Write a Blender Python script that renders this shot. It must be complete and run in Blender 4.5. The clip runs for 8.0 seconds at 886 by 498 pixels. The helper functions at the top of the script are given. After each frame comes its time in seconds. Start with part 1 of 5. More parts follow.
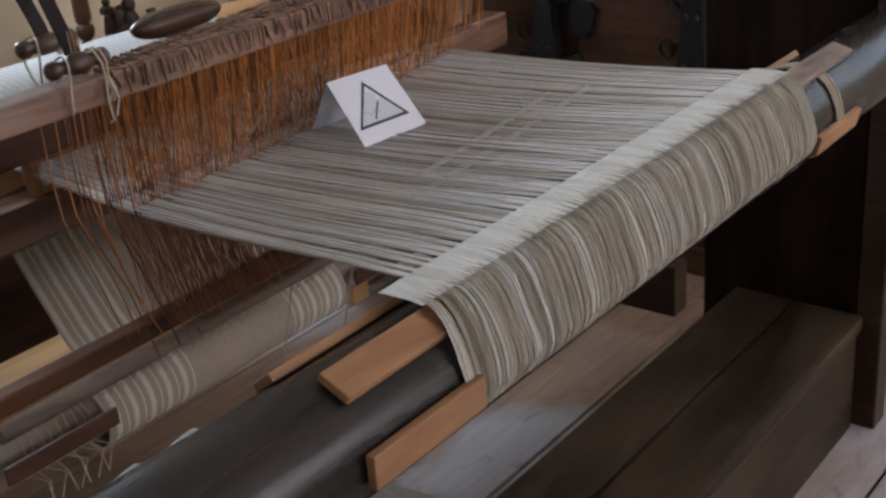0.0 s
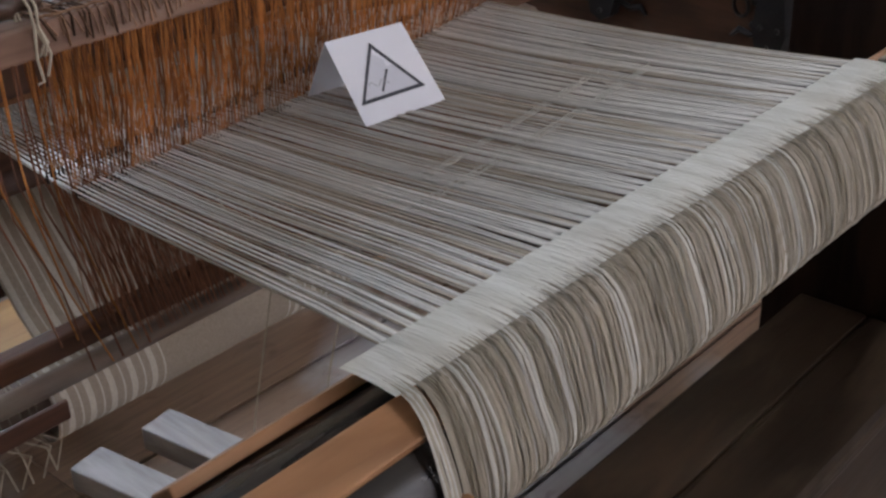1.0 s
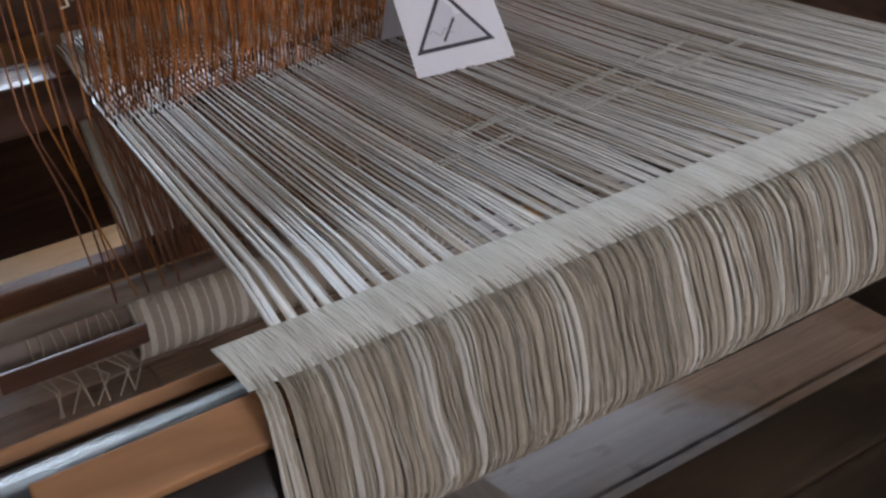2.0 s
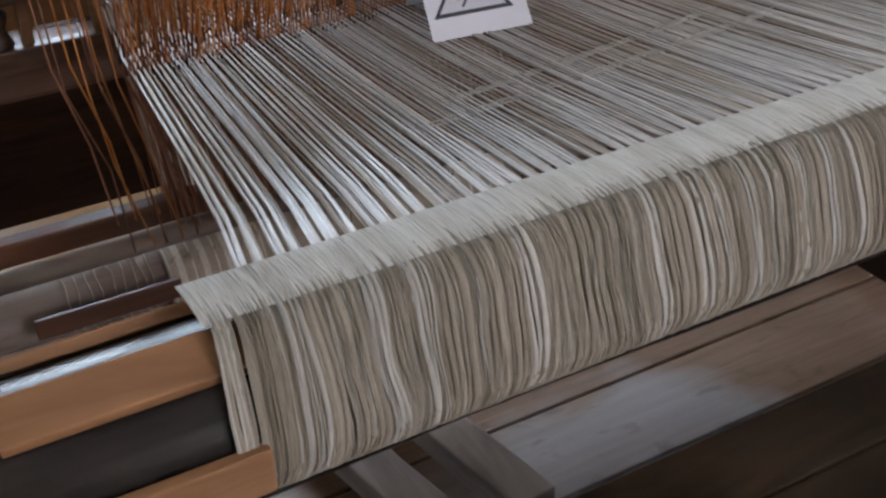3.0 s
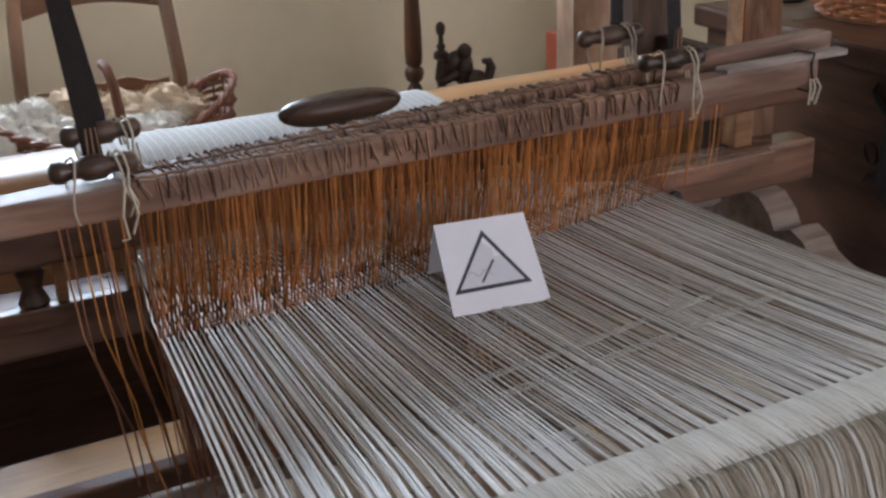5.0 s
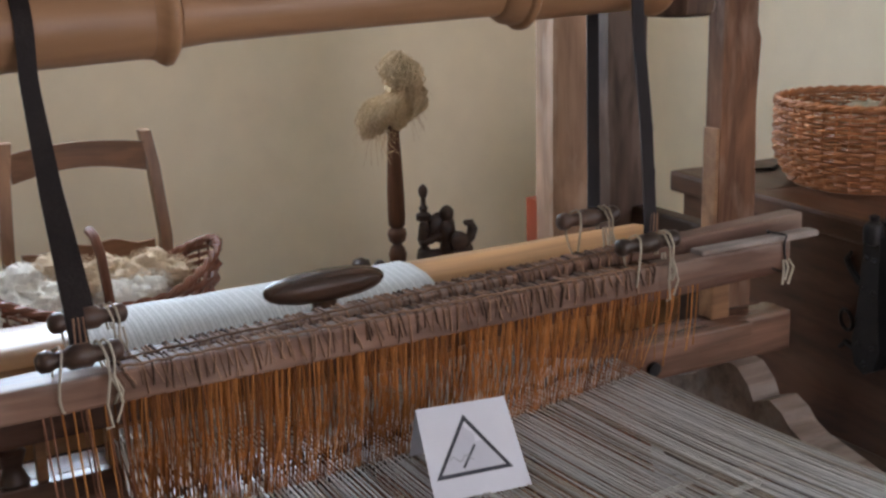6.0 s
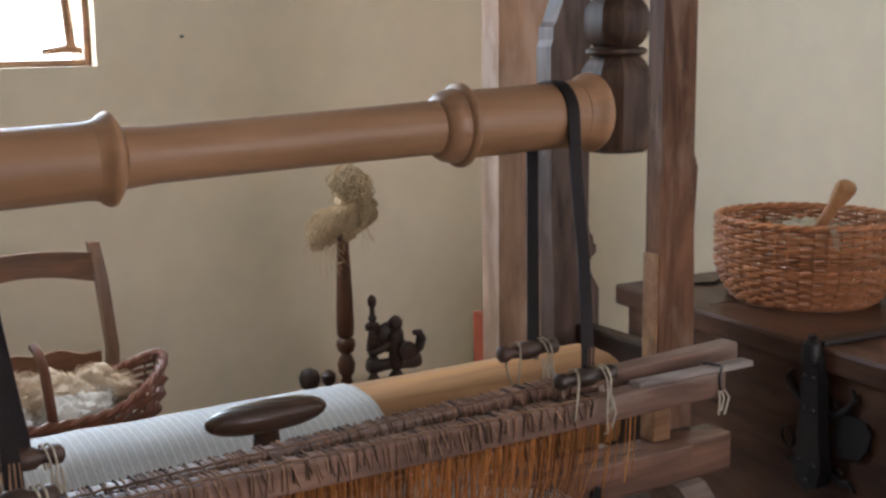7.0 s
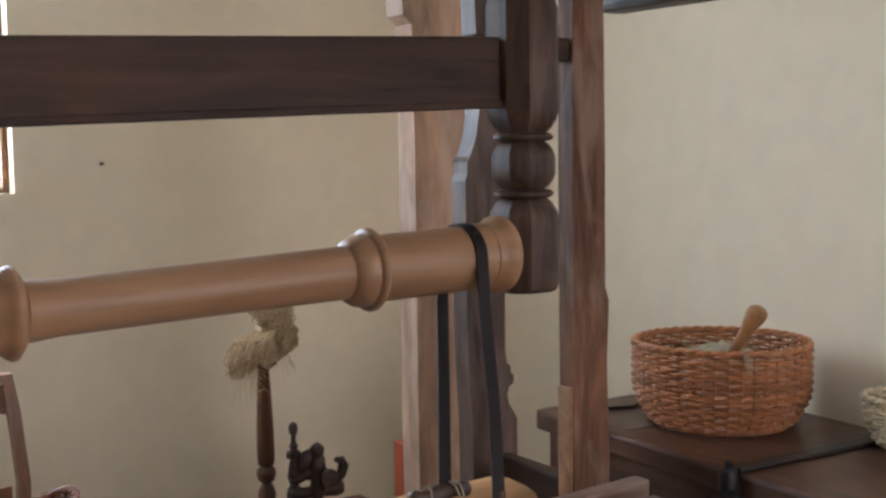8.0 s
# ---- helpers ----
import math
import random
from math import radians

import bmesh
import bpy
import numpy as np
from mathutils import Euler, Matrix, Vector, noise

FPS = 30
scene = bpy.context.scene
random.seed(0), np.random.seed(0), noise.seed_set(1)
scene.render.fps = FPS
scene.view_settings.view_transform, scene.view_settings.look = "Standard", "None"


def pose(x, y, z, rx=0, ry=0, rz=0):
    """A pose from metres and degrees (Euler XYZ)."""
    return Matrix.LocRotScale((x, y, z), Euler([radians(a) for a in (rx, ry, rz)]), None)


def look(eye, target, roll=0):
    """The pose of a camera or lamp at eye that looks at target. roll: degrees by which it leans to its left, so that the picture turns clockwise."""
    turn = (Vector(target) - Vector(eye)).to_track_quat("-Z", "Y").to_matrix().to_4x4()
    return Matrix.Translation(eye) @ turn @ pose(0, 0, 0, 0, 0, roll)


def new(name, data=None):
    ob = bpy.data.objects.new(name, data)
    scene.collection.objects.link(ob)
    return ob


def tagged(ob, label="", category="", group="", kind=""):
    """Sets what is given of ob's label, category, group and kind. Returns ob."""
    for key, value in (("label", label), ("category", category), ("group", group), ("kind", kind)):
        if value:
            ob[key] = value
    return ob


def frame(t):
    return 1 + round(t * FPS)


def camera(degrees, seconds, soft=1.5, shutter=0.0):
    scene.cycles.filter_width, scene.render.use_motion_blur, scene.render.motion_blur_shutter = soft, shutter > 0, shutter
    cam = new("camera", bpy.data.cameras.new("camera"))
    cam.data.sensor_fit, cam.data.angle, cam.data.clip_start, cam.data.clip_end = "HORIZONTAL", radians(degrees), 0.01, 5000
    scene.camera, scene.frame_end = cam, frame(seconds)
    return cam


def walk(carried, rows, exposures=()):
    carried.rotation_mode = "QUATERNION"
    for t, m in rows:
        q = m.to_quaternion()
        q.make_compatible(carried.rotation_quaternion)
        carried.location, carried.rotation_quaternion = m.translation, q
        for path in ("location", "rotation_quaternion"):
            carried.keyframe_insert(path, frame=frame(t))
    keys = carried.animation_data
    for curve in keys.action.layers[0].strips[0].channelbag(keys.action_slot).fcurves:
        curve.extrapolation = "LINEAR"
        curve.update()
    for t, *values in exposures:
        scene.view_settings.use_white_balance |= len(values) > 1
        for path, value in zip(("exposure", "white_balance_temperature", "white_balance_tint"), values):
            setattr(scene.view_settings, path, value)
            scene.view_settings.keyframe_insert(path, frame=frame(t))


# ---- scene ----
cam = camera(40.7, 8.0, soft=2.6)
METRES, EYE, TILT, LEAN, TURN = 0.95, 1.35, -24.0, 4.6, -52.0
ROWS = [
    (0.0, 0.0, 0.0, 0.0, 0.0, 0.0, 0.0),
    (0.5, 0.0132, 0.2104, 0.0681, 0.94, -1.39, -2.76),
    (1.0, 0.0336, 0.33, 0.108, 2.17, -3.96, -3.92),
    (1.2, 0.0679, 0.3638, 0.1202, 4.59, -4.93, -4.53),
    (2.3, 0.3156, 0.4958, 0.1666, 17.90, -9.35, -10.32),
    (2.5, 0.3357, 0.4955, 0.1641, 18.67, -9.64, -10.84),
    (3.0, 0.3508, 0.487, 0.1572, 20.02, -10.12, -10.65),
    (3.5, 0.3494, 0.4794, 0.1611, 20.67, -9.43, -10.49),
    (4.0, 0.3389, 0.4746, 0.1834, 21.19, -7.42, -10.94),
    (4.2, 0.3386, 0.4721, 0.1930, 21.45, -6.08, -11.16),
    (4.5, 0.3406, 0.4697, 0.2094, 21.46, -4.42, -11.45),
    (4.7, 0.3421, 0.4668, 0.2226, 21.34, -4.03, -11.54),
    (4.8, 0.3427, 0.4647, 0.2293, 21.19, -3.11, -11.56),
    (5.0, 0.3432, 0.4595, 0.2421, 21.05, -0.89, -11.57),
    (5.2, 0.3430, 0.4537, 0.2530, 20.99, 1.23, -11.58),
    (6.3, 0.3453, 0.4219, 0.3024, 19.85, 7.39, -11.81),
    (6.5, 0.3473, 0.4143, 0.313, 19.63, 8.27, -11.92),
    (7.0, 0.3618, 0.4017, 0.3465, 17.95, 11.0, -11.54),
    (7.5, 0.3758, 0.3927, 0.3723, 16.53, 13.91, -10.66),
    (8.0, 0.3891, 0.3857, 0.3979, 14.83, 16.8, -10.2),
]
walk(cam, [(t, pose(0, 0, EYE, TILT, LEAN, TURN) @ pose(METRES * x, METRES * y, METRES * z, 90 + pitch, roll, yaw)) for t, x, y, z, yaw, pitch, roll in ROWS],
     [(0.0, 0.14), (1.0, 0.10), (2.5, 0.03), (5.0, 0.05), (6.5, 0.0), (8.0, -0.06)])

# ---- world, sun and large lights ----
world = bpy.data.worlds.new("world")
scene.world = world
world.use_nodes = True
wn = world.node_tree
sky = wn.nodes.new("ShaderNodeTexSky")
sky.sky_type, sky.sun_disc = "NISHITA", False
sky.sun_elevation, sky.sun_rotation = radians(38), radians(-60)
wn.links.new(sky.outputs[0], wn.nodes["Background"].inputs[0])
wn.nodes["Background"].inputs[1].default_value = 0.12


def area_light(name, m, width, height, watts, colour):
    lamp = bpy.data.lights.new(name, "AREA")
    lamp.shape, lamp.size, lamp.size_y, lamp.energy, lamp.color = "RECTANGLE", width, height, watts, colour
    ob = new(name, lamp)
    ob.matrix_world = m
    return ob


# room: x -2.4 to 3.2, y -2.2 to 3.7, z 0 to 2.7
X0, X1, Y0, Y1, TOP = -2.4, 3.2, -2.2, 3.7, 2.7
area_light("area_light", look((1.17, Y1 + 0.16, 1.92), (1.0, 0.0, 0.9)), 0.8, 1.02, 54, (0.64, 0.79, 1.0))
# two weak fill lamps from the west, behind windows that are only assumed
area_light("area_light", look((X0 - 0.16, 1.9, 1.65), (1.2, 1.7, 0.8)), 1.3, 1.2, 1.5, (0.76, 0.86, 1.0))
area_light("area_light", look((X0 - 0.16, -0.7, 1.65), (1.4, 0.9, 0.6)), 1.1, 1.2, 1.5, (0.76, 0.86, 1.0))
# fill lamp from the south, added to brighten the north wall and loom front
area_light("area_light", look((2.2, Y0 - 0.16, 1.65), (1.3, 3.7, 1.2)), 1.3, 1.3, 31, (0.93, 0.895, 1.0))
area_light("area_light", look((X1 + 0.16, -0.15, 1.6), (0.8, 1.4, 0.8)), 1.3, 1.2, 9, (0.78, 0.86, 1.0))


# ---- materials ----
def nodes_of(name, rough=0.6, metal=0.0, spec=0.5):
    m = bpy.data.materials.new(name)
    m.use_nodes = True
    n = m.node_tree.nodes
    b = n["Principled BSDF"]
    b.inputs["Roughness"].default_value = rough
    b.inputs["Metallic"].default_value = metal
    b.inputs["Specular IOR Level"].default_value = spec
    return m, n, m.node_tree.links, b


def ramp(n, stops):
    r = n.new("ShaderNodeValToRGB")
    e = r.color_ramp.elements
    e[0].position, e[0].color = stops[0][0], (*stops[0][1], 1)
    e[1].position, e[1].color = stops[-1][0], (*stops[-1][1], 1)
    for p, c in stops[1:-1]:
        k = e.new(p)
        k.color = (*c, 1)
    return r


def grain(n, l, scale, stretch, detail=6.0, distortion=0.0):
    tc = n.new("ShaderNodeTexCoord")
    mp = n.new("ShaderNodeMapping")
    mp.inputs["Scale"].default_value = stretch
    t = n.new("ShaderNodeTexNoise")
    t.inputs["Scale"].default_value, t.inputs["Detail"].default_value = scale, detail
    t.inputs["Distortion"].default_value = distortion
    l.new(tc.outputs["Object"], mp.inputs[0])
    l.new(mp.outputs[0], t.inputs["Vector"])
    return t


def blend(n, l, kind, fac, a, b):
    m = n.new("ShaderNodeMix")
    m.data_type, m.blend_type = "RGBA", kind
    if isinstance(fac, float):
        m.inputs[0].default_value = fac
    else:
        l.new(fac, m.inputs[0])
    for v, i in ((a, 6), (b, 7)):
        if isinstance(v, tuple):
            m.inputs[i].default_value = (*v, 1)
        else:
            l.new(v, m.inputs[i])
    return m.outputs[2]


def relief(n, l, b, height, strength, distance=0.002):
    bump = n.new("ShaderNodeBump")
    bump.inputs["Strength"].default_value, bump.inputs["Distance"].default_value = strength, distance
    l.new(height, bump.inputs["Height"])
    l.new(bump.outputs[0], b.inputs["Normal"])


def wood(name, light, dark, along="x", rough=0.5, scale=9.0, spread=0.5, bump=0.35, spec=0.5, vary=0.12, wear=0.0, worn=(0.5, 0.45, 0.4), blotch=0.5):
    """Grained wood; along: the axis of the grain."""
    m, n, l, b = nodes_of(name, rough, 0, spec)
    st = {"x": (0.08, 1, 1), "y": (1, 0.08, 1), "z": (1, 1, 0.08)}[along]
    fine = grain(n, l, scale * 7, st, 8, 0.8)
    broad = grain(n, l, scale, tuple(v ** 0.6 for v in st), 4, 1.5)
    r1 = ramp(n, [(0.5 - spread * 0.24, dark), (0.5 + spread * 0.24, light)])
    l.new(fine.outputs[0], r1.inputs[0])
    mid = tuple((p + q) / 2 for p, q in zip(light, dark))
    r2 = ramp(n, [(0.34, tuple(v * 0.45 for v in mid)), (0.5, mid), (0.66, tuple(min(1, v * 1.3) for v in light))])
    l.new(broad.outputs[0], r2.inputs[0])
    col = blend(n, l, "MIX", blotch, r1.outputs[0], r2.outputs[0])
    if wear:
        w = grain(n, l, scale * 2.2, tuple(v ** 0.5 for v in st), 9, 0.3)
        wr = ramp(n, [(0.50, (0, 0, 0)), (0.62, (wear, wear, wear))])
        l.new(w.outputs[0], wr.inputs[0])
        col = blend(n, l, "MIX", wr.outputs[0], col, worn)
    info = n.new("ShaderNodeObjectInfo")
    hsv = n.new("ShaderNodeHueSaturation")
    mr = n.new("ShaderNodeMapRange")
    mr.inputs[3].default_value, mr.inputs[4].default_value = 1 - vary, 1 + vary
    l.new(info.outputs["Random"], mr.inputs[0])
    l.new(mr.outputs[0], hsv.inputs["Value"])
    l.new(col, hsv.inputs["Color"])
    l.new(hsv.outputs[0], b.inputs["Base Color"])
    rr = n.new("ShaderNodeMapRange")
    rr.inputs[3].default_value, rr.inputs[4].default_value = max(0.05, rough - 0.12), min(1, rough + 0.15)
    l.new(broad.outputs[0], rr.inputs[0])
    l.new(rr.outputs[0], b.inputs["Roughness"])
    relief(n, l, b, fine.outputs[0], bump, 0.0015)
    return m


def plain(name, colour, rough=0.6, metal=0.0, scale=30.0, contrast=0.25, bump=0.2, spec=0.5, vary=0.0, depth=0.002):
    """A mottled material with grain at two scales; vary: how far one piece differs from the next."""
    m, n, l, b = nodes_of(name, rough, metal, spec)
    fine = grain(n, l, scale * 5, (1, 1, 1), 6)
    broad = grain(n, l, scale * 0.35, (1, 1, 1), 4, 0.4)
    r1 = ramp(n, [(0.3, tuple(v * (1 - contrast) for v in colour)), (0.7, tuple(min(1, v * (1 + contrast)) for v in colour))])
    r2 = ramp(n, [(0.3, tuple(v * (1 - contrast * 0.8) for v in colour)), (0.7, tuple(min(1, v * (1 + contrast * 0.6)) for v in colour))])
    l.new(fine.outputs[0], r1.inputs[0])
    l.new(broad.outputs[0], r2.inputs[0])
    col = blend(n, l, "MIX", 0.5, r1.outputs[0], r2.outputs[0])
    if vary:
        info = n.new("ShaderNodeObjectInfo")
        hsv = n.new("ShaderNodeHueSaturation")
        mr = n.new("ShaderNodeMapRange")
        mr.inputs[3].default_value, mr.inputs[4].default_value = 1 - vary, 1 + vary
        l.new(info.outputs["Random"], mr.inputs[0])
        l.new(mr.outputs[0], hsv.inputs["Value"])
        l.new(col, hsv.inputs["Color"])
        col = hsv.outputs[0]
    l.new(col, b.inputs["Base Color"])
    relief(n, l, b, fine.outputs[0], bump, depth)
    return m


def striped(name, base, stripe, x0, x1, period, width):
    """Woven linen with stripes that run along the warp, and a fine weave."""
    m, n, l, b = nodes_of(name, 0.8, 0, 0.3)
    tc = n.new("ShaderNodeTexCoord")
    sep = n.new("ShaderNodeSeparateXYZ")
    l.new(tc.outputs["Object"], sep.inputs[0])

    def op(kind, a, v=None):
        k = n.new("ShaderNodeMath")
        k.operation = kind
        l.new(a, k.inputs[0])
        if v is not None:
            k.inputs[1].default_value = v
        return k.outputs[0]

    wob = grain(n, l, 3.0, (1, 1, 1), 2)
    off = op("MULTIPLY", wob.outputs[0], 0.004)
    add = n.new("ShaderNodeMath")
    l.new(sep.outputs[0], add.inputs[0])
    l.new(off, add.inputs[1])
    band = op("LESS_THAN", op("MODULO", op("ADD", add.outputs[0], 10.0), period), width)
    thin = op("LESS_THAN", op("MODULO", op("ADD", add.outputs[0], 10.0 - period * 0.62), period), width * 0.3)
    both = n.new("ShaderNodeMath")
    both.operation = "MAXIMUM"
    l.new(band, both.inputs[0])
    l.new(thin, both.inputs[1])
    inside = n.new("ShaderNodeMath")
    inside.operation = "MULTIPLY"
    e1, e2 = op("LESS_THAN", add.outputs[0], x0), op("GREATER_THAN", add.outputs[0], x1)
    edge = n.new("ShaderNodeMath")
    edge.operation = "MAXIMUM"
    l.new(e1, edge.inputs[0])
    l.new(e2, edge.inputs[1])
    l.new(both.outputs[0], inside.inputs[0])
    l.new(edge.outputs[0], inside.inputs[1])
    col = blend(n, l, "MIX", inside.outputs[0], base, stripe)
    weave = grain(n, l, 420.0, (1, 0.5, 0.5), 2)
    wr = ramp(n, [(0.3, (0.72, 0.72, 0.72)), (0.7, (1.0, 1.0, 1.0))])
    l.new(weave.outputs[0], wr.inputs[0])
    col = blend(n, l, "MULTIPLY", 0.8, col, wr.outputs[0])
    l.new(col, b.inputs["Base Color"])
    relief(n, l, b, weave.outputs[0], 0.4, 0.001)
    return m


PLASTER = plain("plaster", (0.85, 0.73, 0.545), 0.9, scale=2.2, contrast=0.055, bump=0.15, spec=0.15, depth=0.004)
CEILING = plain("ceiling_paint", (0.75, 0.73, 0.68), 0.9, scale=3.0, contrast=0.05, spec=0.15)
def painted_boards(name, paint, bare, centres, reach):
    """Scuffed grey floor paint, worn to brown wood in patches and most of all round two centres."""
    m, n, l, b = nodes_of(name, 0.42, 0, 0.4)
    tc = n.new("ShaderNodeTexCoord")
    least = n.new("ShaderNodeMath")
    least.operation = "MINIMUM"
    for k, c in enumerate(centres):
        far = n.new("ShaderNodeVectorMath")
        far.operation, far.inputs[1].default_value = "DISTANCE", c
        l.new(tc.outputs["Object"], far.inputs[0])
        l.new(far.outputs["Value"], least.inputs[k])
    near = n.new("ShaderNodeMapRange")
    near.inputs[1].default_value, near.inputs[2].default_value = reach * 0.45, reach
    near.inputs[3].default_value, near.inputs[4].default_value = 0.34, 0.0
    l.new(least.outputs[0], near.inputs[0])
    broad = grain(n, l, 3.2, (0.6, 1, 1), 6, 0.6)
    fine = grain(n, l, 60.0, (0.06, 1, 1), 8, 0.8)
    spots = grain(n, l, 26.0, (0.5, 1, 1), 5, 0.5)
    worn = n.new("ShaderNodeMath")
    l.new(broad.outputs[0], worn.inputs[0])
    l.new(near.outputs[0], worn.inputs[1])
    mask = ramp(n, [(0.56, (0, 0, 0)), (0.72, (0.85, 0.85, 0.85))])
    l.new(worn.outputs[0], mask.inputs[0])
    coat = ramp(n, [(0.3, tuple(v * 0.82 for v in paint)), (0.7, paint)])
    l.new(fine.outputs[0], coat.inputs[0])
    timber = ramp(n, [(0.3, tuple(v * 0.6 for v in bare)), (0.7, bare)])
    l.new(fine.outputs[0], timber.inputs[0])
    dirt = ramp(n, [(0.30, (0.55, 0.52, 0.5)), (0.42, (1, 1, 1))])
    l.new(spots.outputs[0], dirt.inputs[0])
    col = blend(n, l, "MIX", mask.outputs[0], coat.outputs[0], timber.outputs[0])
    l.new(blend(n, l, "MULTIPLY", 0.6, col, dirt.outputs[0]), b.inputs["Base Color"])
    relief(n, l, b, fine.outputs[0], 0.25, 0.001)
    return m


FLOOR = painted_boards("floor_paint", (0.42, 0.385, 0.38), (0.30, 0.175, 0.10), ((1.1, 1.85, 0.0), (2.35, 1.45, 0.0)), 0.8)
BEAM = wood("beam_wood", (0.022, 0.017, 0.015), (0.006, 0.005, 0.0045), "x", 0.24, 8.0, 0.6, 0.5, 0.3, 0.0, wear=0.35, worn=(0.04, 0.027, 0.021))
SLAT = wood("slat_wood", (0.36, 0.185, 0.09), (0.235, 0.112, 0.05), "x", 0.55, 10.0, 0.5, 0.3, 0.4, 0.06)
REDWOOD = wood("harness_wood", (0.22, 0.118, 0.077), (0.095, 0.046, 0.029), "x", 0.5, 9.0, 0.6, 0.5, 0.4, 0.08, wear=0.35, worn=(0.27, 0.20, 0.16))
GREYWOOD = wood("weathered_wood", (0.30, 0.22, 0.18), (0.14, 0.095, 0.075), "x", 0.6, 9.0, 0.6, 0.6, 0.35, 0.1, wear=0.5, worn=(0.36, 0.31, 0.28))
RACE = wood("race_wood", (0.22, 0.112, 0.075), (0.085, 0.042, 0.028), "x", 0.2, 9.0, 0.6, 0.3, 0.6, 0.05, wear=0.35, worn=(0.06, 0.045, 0.04))
HANDTREE = wood("hand_tree_wood", (0.12, 0.052, 0.031), (0.05, 0.021, 0.013), "x", 0.4, 6.0, 0.6, 0.4, 0.4, 0.05, wear=0.4, worn=(0.2, 0.12, 0.085))
HONEY = wood("honey_wood", (0.38, 0.205, 0.105), (0.25, 0.128, 0.062), "x", 0.42, 5.0, 0.8, 0.18, 0.4, 0.03, blotch=0.3)
BREAST = wood("breast_wood", (0.50, 0.265, 0.115), (0.33, 0.155, 0.06), "x", 0.4, 5.0, 0.5, 0.2, 0.5, 0.03)
DARKOAK = wood("dark_oak_x", (0.064, 0.029, 0.016), (0.018, 0.008, 0.005), "x", 0.46, 7.0, 0.6, 0.4, 0.14, 0.08)
DARKOAK_Y = wood("dark_oak_y", (0.050, 0.024, 0.014), (0.014, 0.007, 0.004), "y", 0.42, 7.0, 0.6, 0.3, 0.3, 0.08)
LOWBAR = wood("lower_bar_wood", (0.25, 0.105, 0.055), (0.10, 0.04, 0.021), "x", 0.45, 9.0, 0.6, 0.4, 0.4, 0.1, wear=0.3, worn=(0.22, 0.15, 0.11))
SWORD = wood("sword_wood", (0.22, 0.105, 0.058), (0.06, 0.027, 0.016), "z", 0.65, 10.0, 0.5, 1.0, 0.14, 0.05, wear=0.5, worn=(0.27, 0.175, 0.125), blotch=0.7)
PALEPOST = wood("pale_post_wood", (0.46, 0.29, 0.19), (0.29, 0.17, 0.105), "z", 0.7, 8.0, 0.6, 0.8, 0.2, 0.05, wear=0.5, worn=(0.50, 0.37, 0.28), blotch=0.6)
TREADLE = wood("treadle_wood", (0.46, 0.435, 0.43), (0.31, 0.28, 0.27), "y", 0.6, 9.0, 0.6, 0.4, 0.3, 0.1)
CHAIRWOOD = wood("chair_wood", (0.34, 0.17, 0.08), (0.19, 0.085, 0.038), "z", 0.4, 8.0, 0.6, 0.2, 0.5, 0.05)
TURNED = wood("turned_wood", (0.19, 0.075, 0.035), (0.08, 0.032, 0.016), "z", 0.35, 8.0, 0.6, 0.2, 0.5, 0.05)
DARKTURNED = wood("dark_turned_wood", (0.085, 0.043, 0.026), (0.025, 0.013, 0.009), "x", 0.36, 10.0, 0.6, 0.2, 0.5, 0.05)
BENCHWOOD = wood("bench_wood", (0.046, 0.028, 0.017), (0.013, 0.008, 0.005), "x", 0.45, 6.0, 0.6, 0.8, 0.16, 0.05, wear=0.6, worn=(0.062, 0.042, 0.027), blotch=0.9)
IRON = plain("wrought_iron", (0.045, 0.042, 0.043), 0.42, 0.7, 60, 0.35, 0.4, 0.5)
LEATHER = plain("black_leather", (0.02, 0.0145, 0.014), 0.5, 0, 60, 0.3, 0.3, 0.1)
PAPER = plain("white_card", (0.74, 0.74, 0.80), 0.75, 0, 20, 0.02, 0.05, 0.2)
INK = plain("grey_ink", (0.07, 0.07, 0.085), 0.8, 0, 20, 0.05, 0.0, 0.2)
PALEINK = plain("pale_ink", (0.40, 0.40, 0.44), 0.8, 0, 20, 0.05, 0.0, 0.2)
# strand colours of the front drop, darkened to carry its shade
LINEN = plain("linen_yarn", (0.30, 0.265, 0.215), 0.7, 0, 260, 0.2, 0.5, 0.3, 0.16, 0.001)
LINEN_DARK = plain("raw_linen", (0.235, 0.205, 0.155), 0.85, 0, 260, 0.25, 0.5, 0.2, 0.2, 0.001)
PALEYARN = plain("bleached_yarn", (0.44, 0.425, 0.39), 0.6, 0, 260, 0.15, 0.4, 0.4, 0.12, 0.001)
WARPYARN = plain("warp_yarn", (0.66, 0.635, 0.61), 0.32, 0, 260, 0.2, 0.3, 0.85, 0.2, 0.001)
WARPDULL = plain("dull_warp_yarn", (0.46, 0.40, 0.335), 0.6, 0, 260, 0.2, 0.3, 0.3, 0.25, 0.001)
HEDDLE = plain("heddle_string", (0.42, 0.165, 0.045), 0.75, 0, 160, 0.35, 0.3, 0.3, 0.35, 0.001)
HEDDLE_LOW = plain("heddle_string_faded", (0.30, 0.13, 0.075), 0.75, 0, 160, 0.35, 0.3, 0.3, 0.35, 0.001)
LASHING = plain("lashing_string", (0.19, 0.105, 0.064), 0.8, 0, 160, 0.4, 0.3, 0.3, 0.6, 0.001)
HEDDLE_DARK = plain("heddle_string_dark", (0.20, 0.075, 0.025), 0.8, 0, 160, 0.35, 0.3, 0.2, 0.35, 0.001)
KNOT = plain("dark_knot", (0.075, 0.05, 0.04), 0.8, 0, 160, 0.4, 0.3, 0.2, 0.3, 0.001)
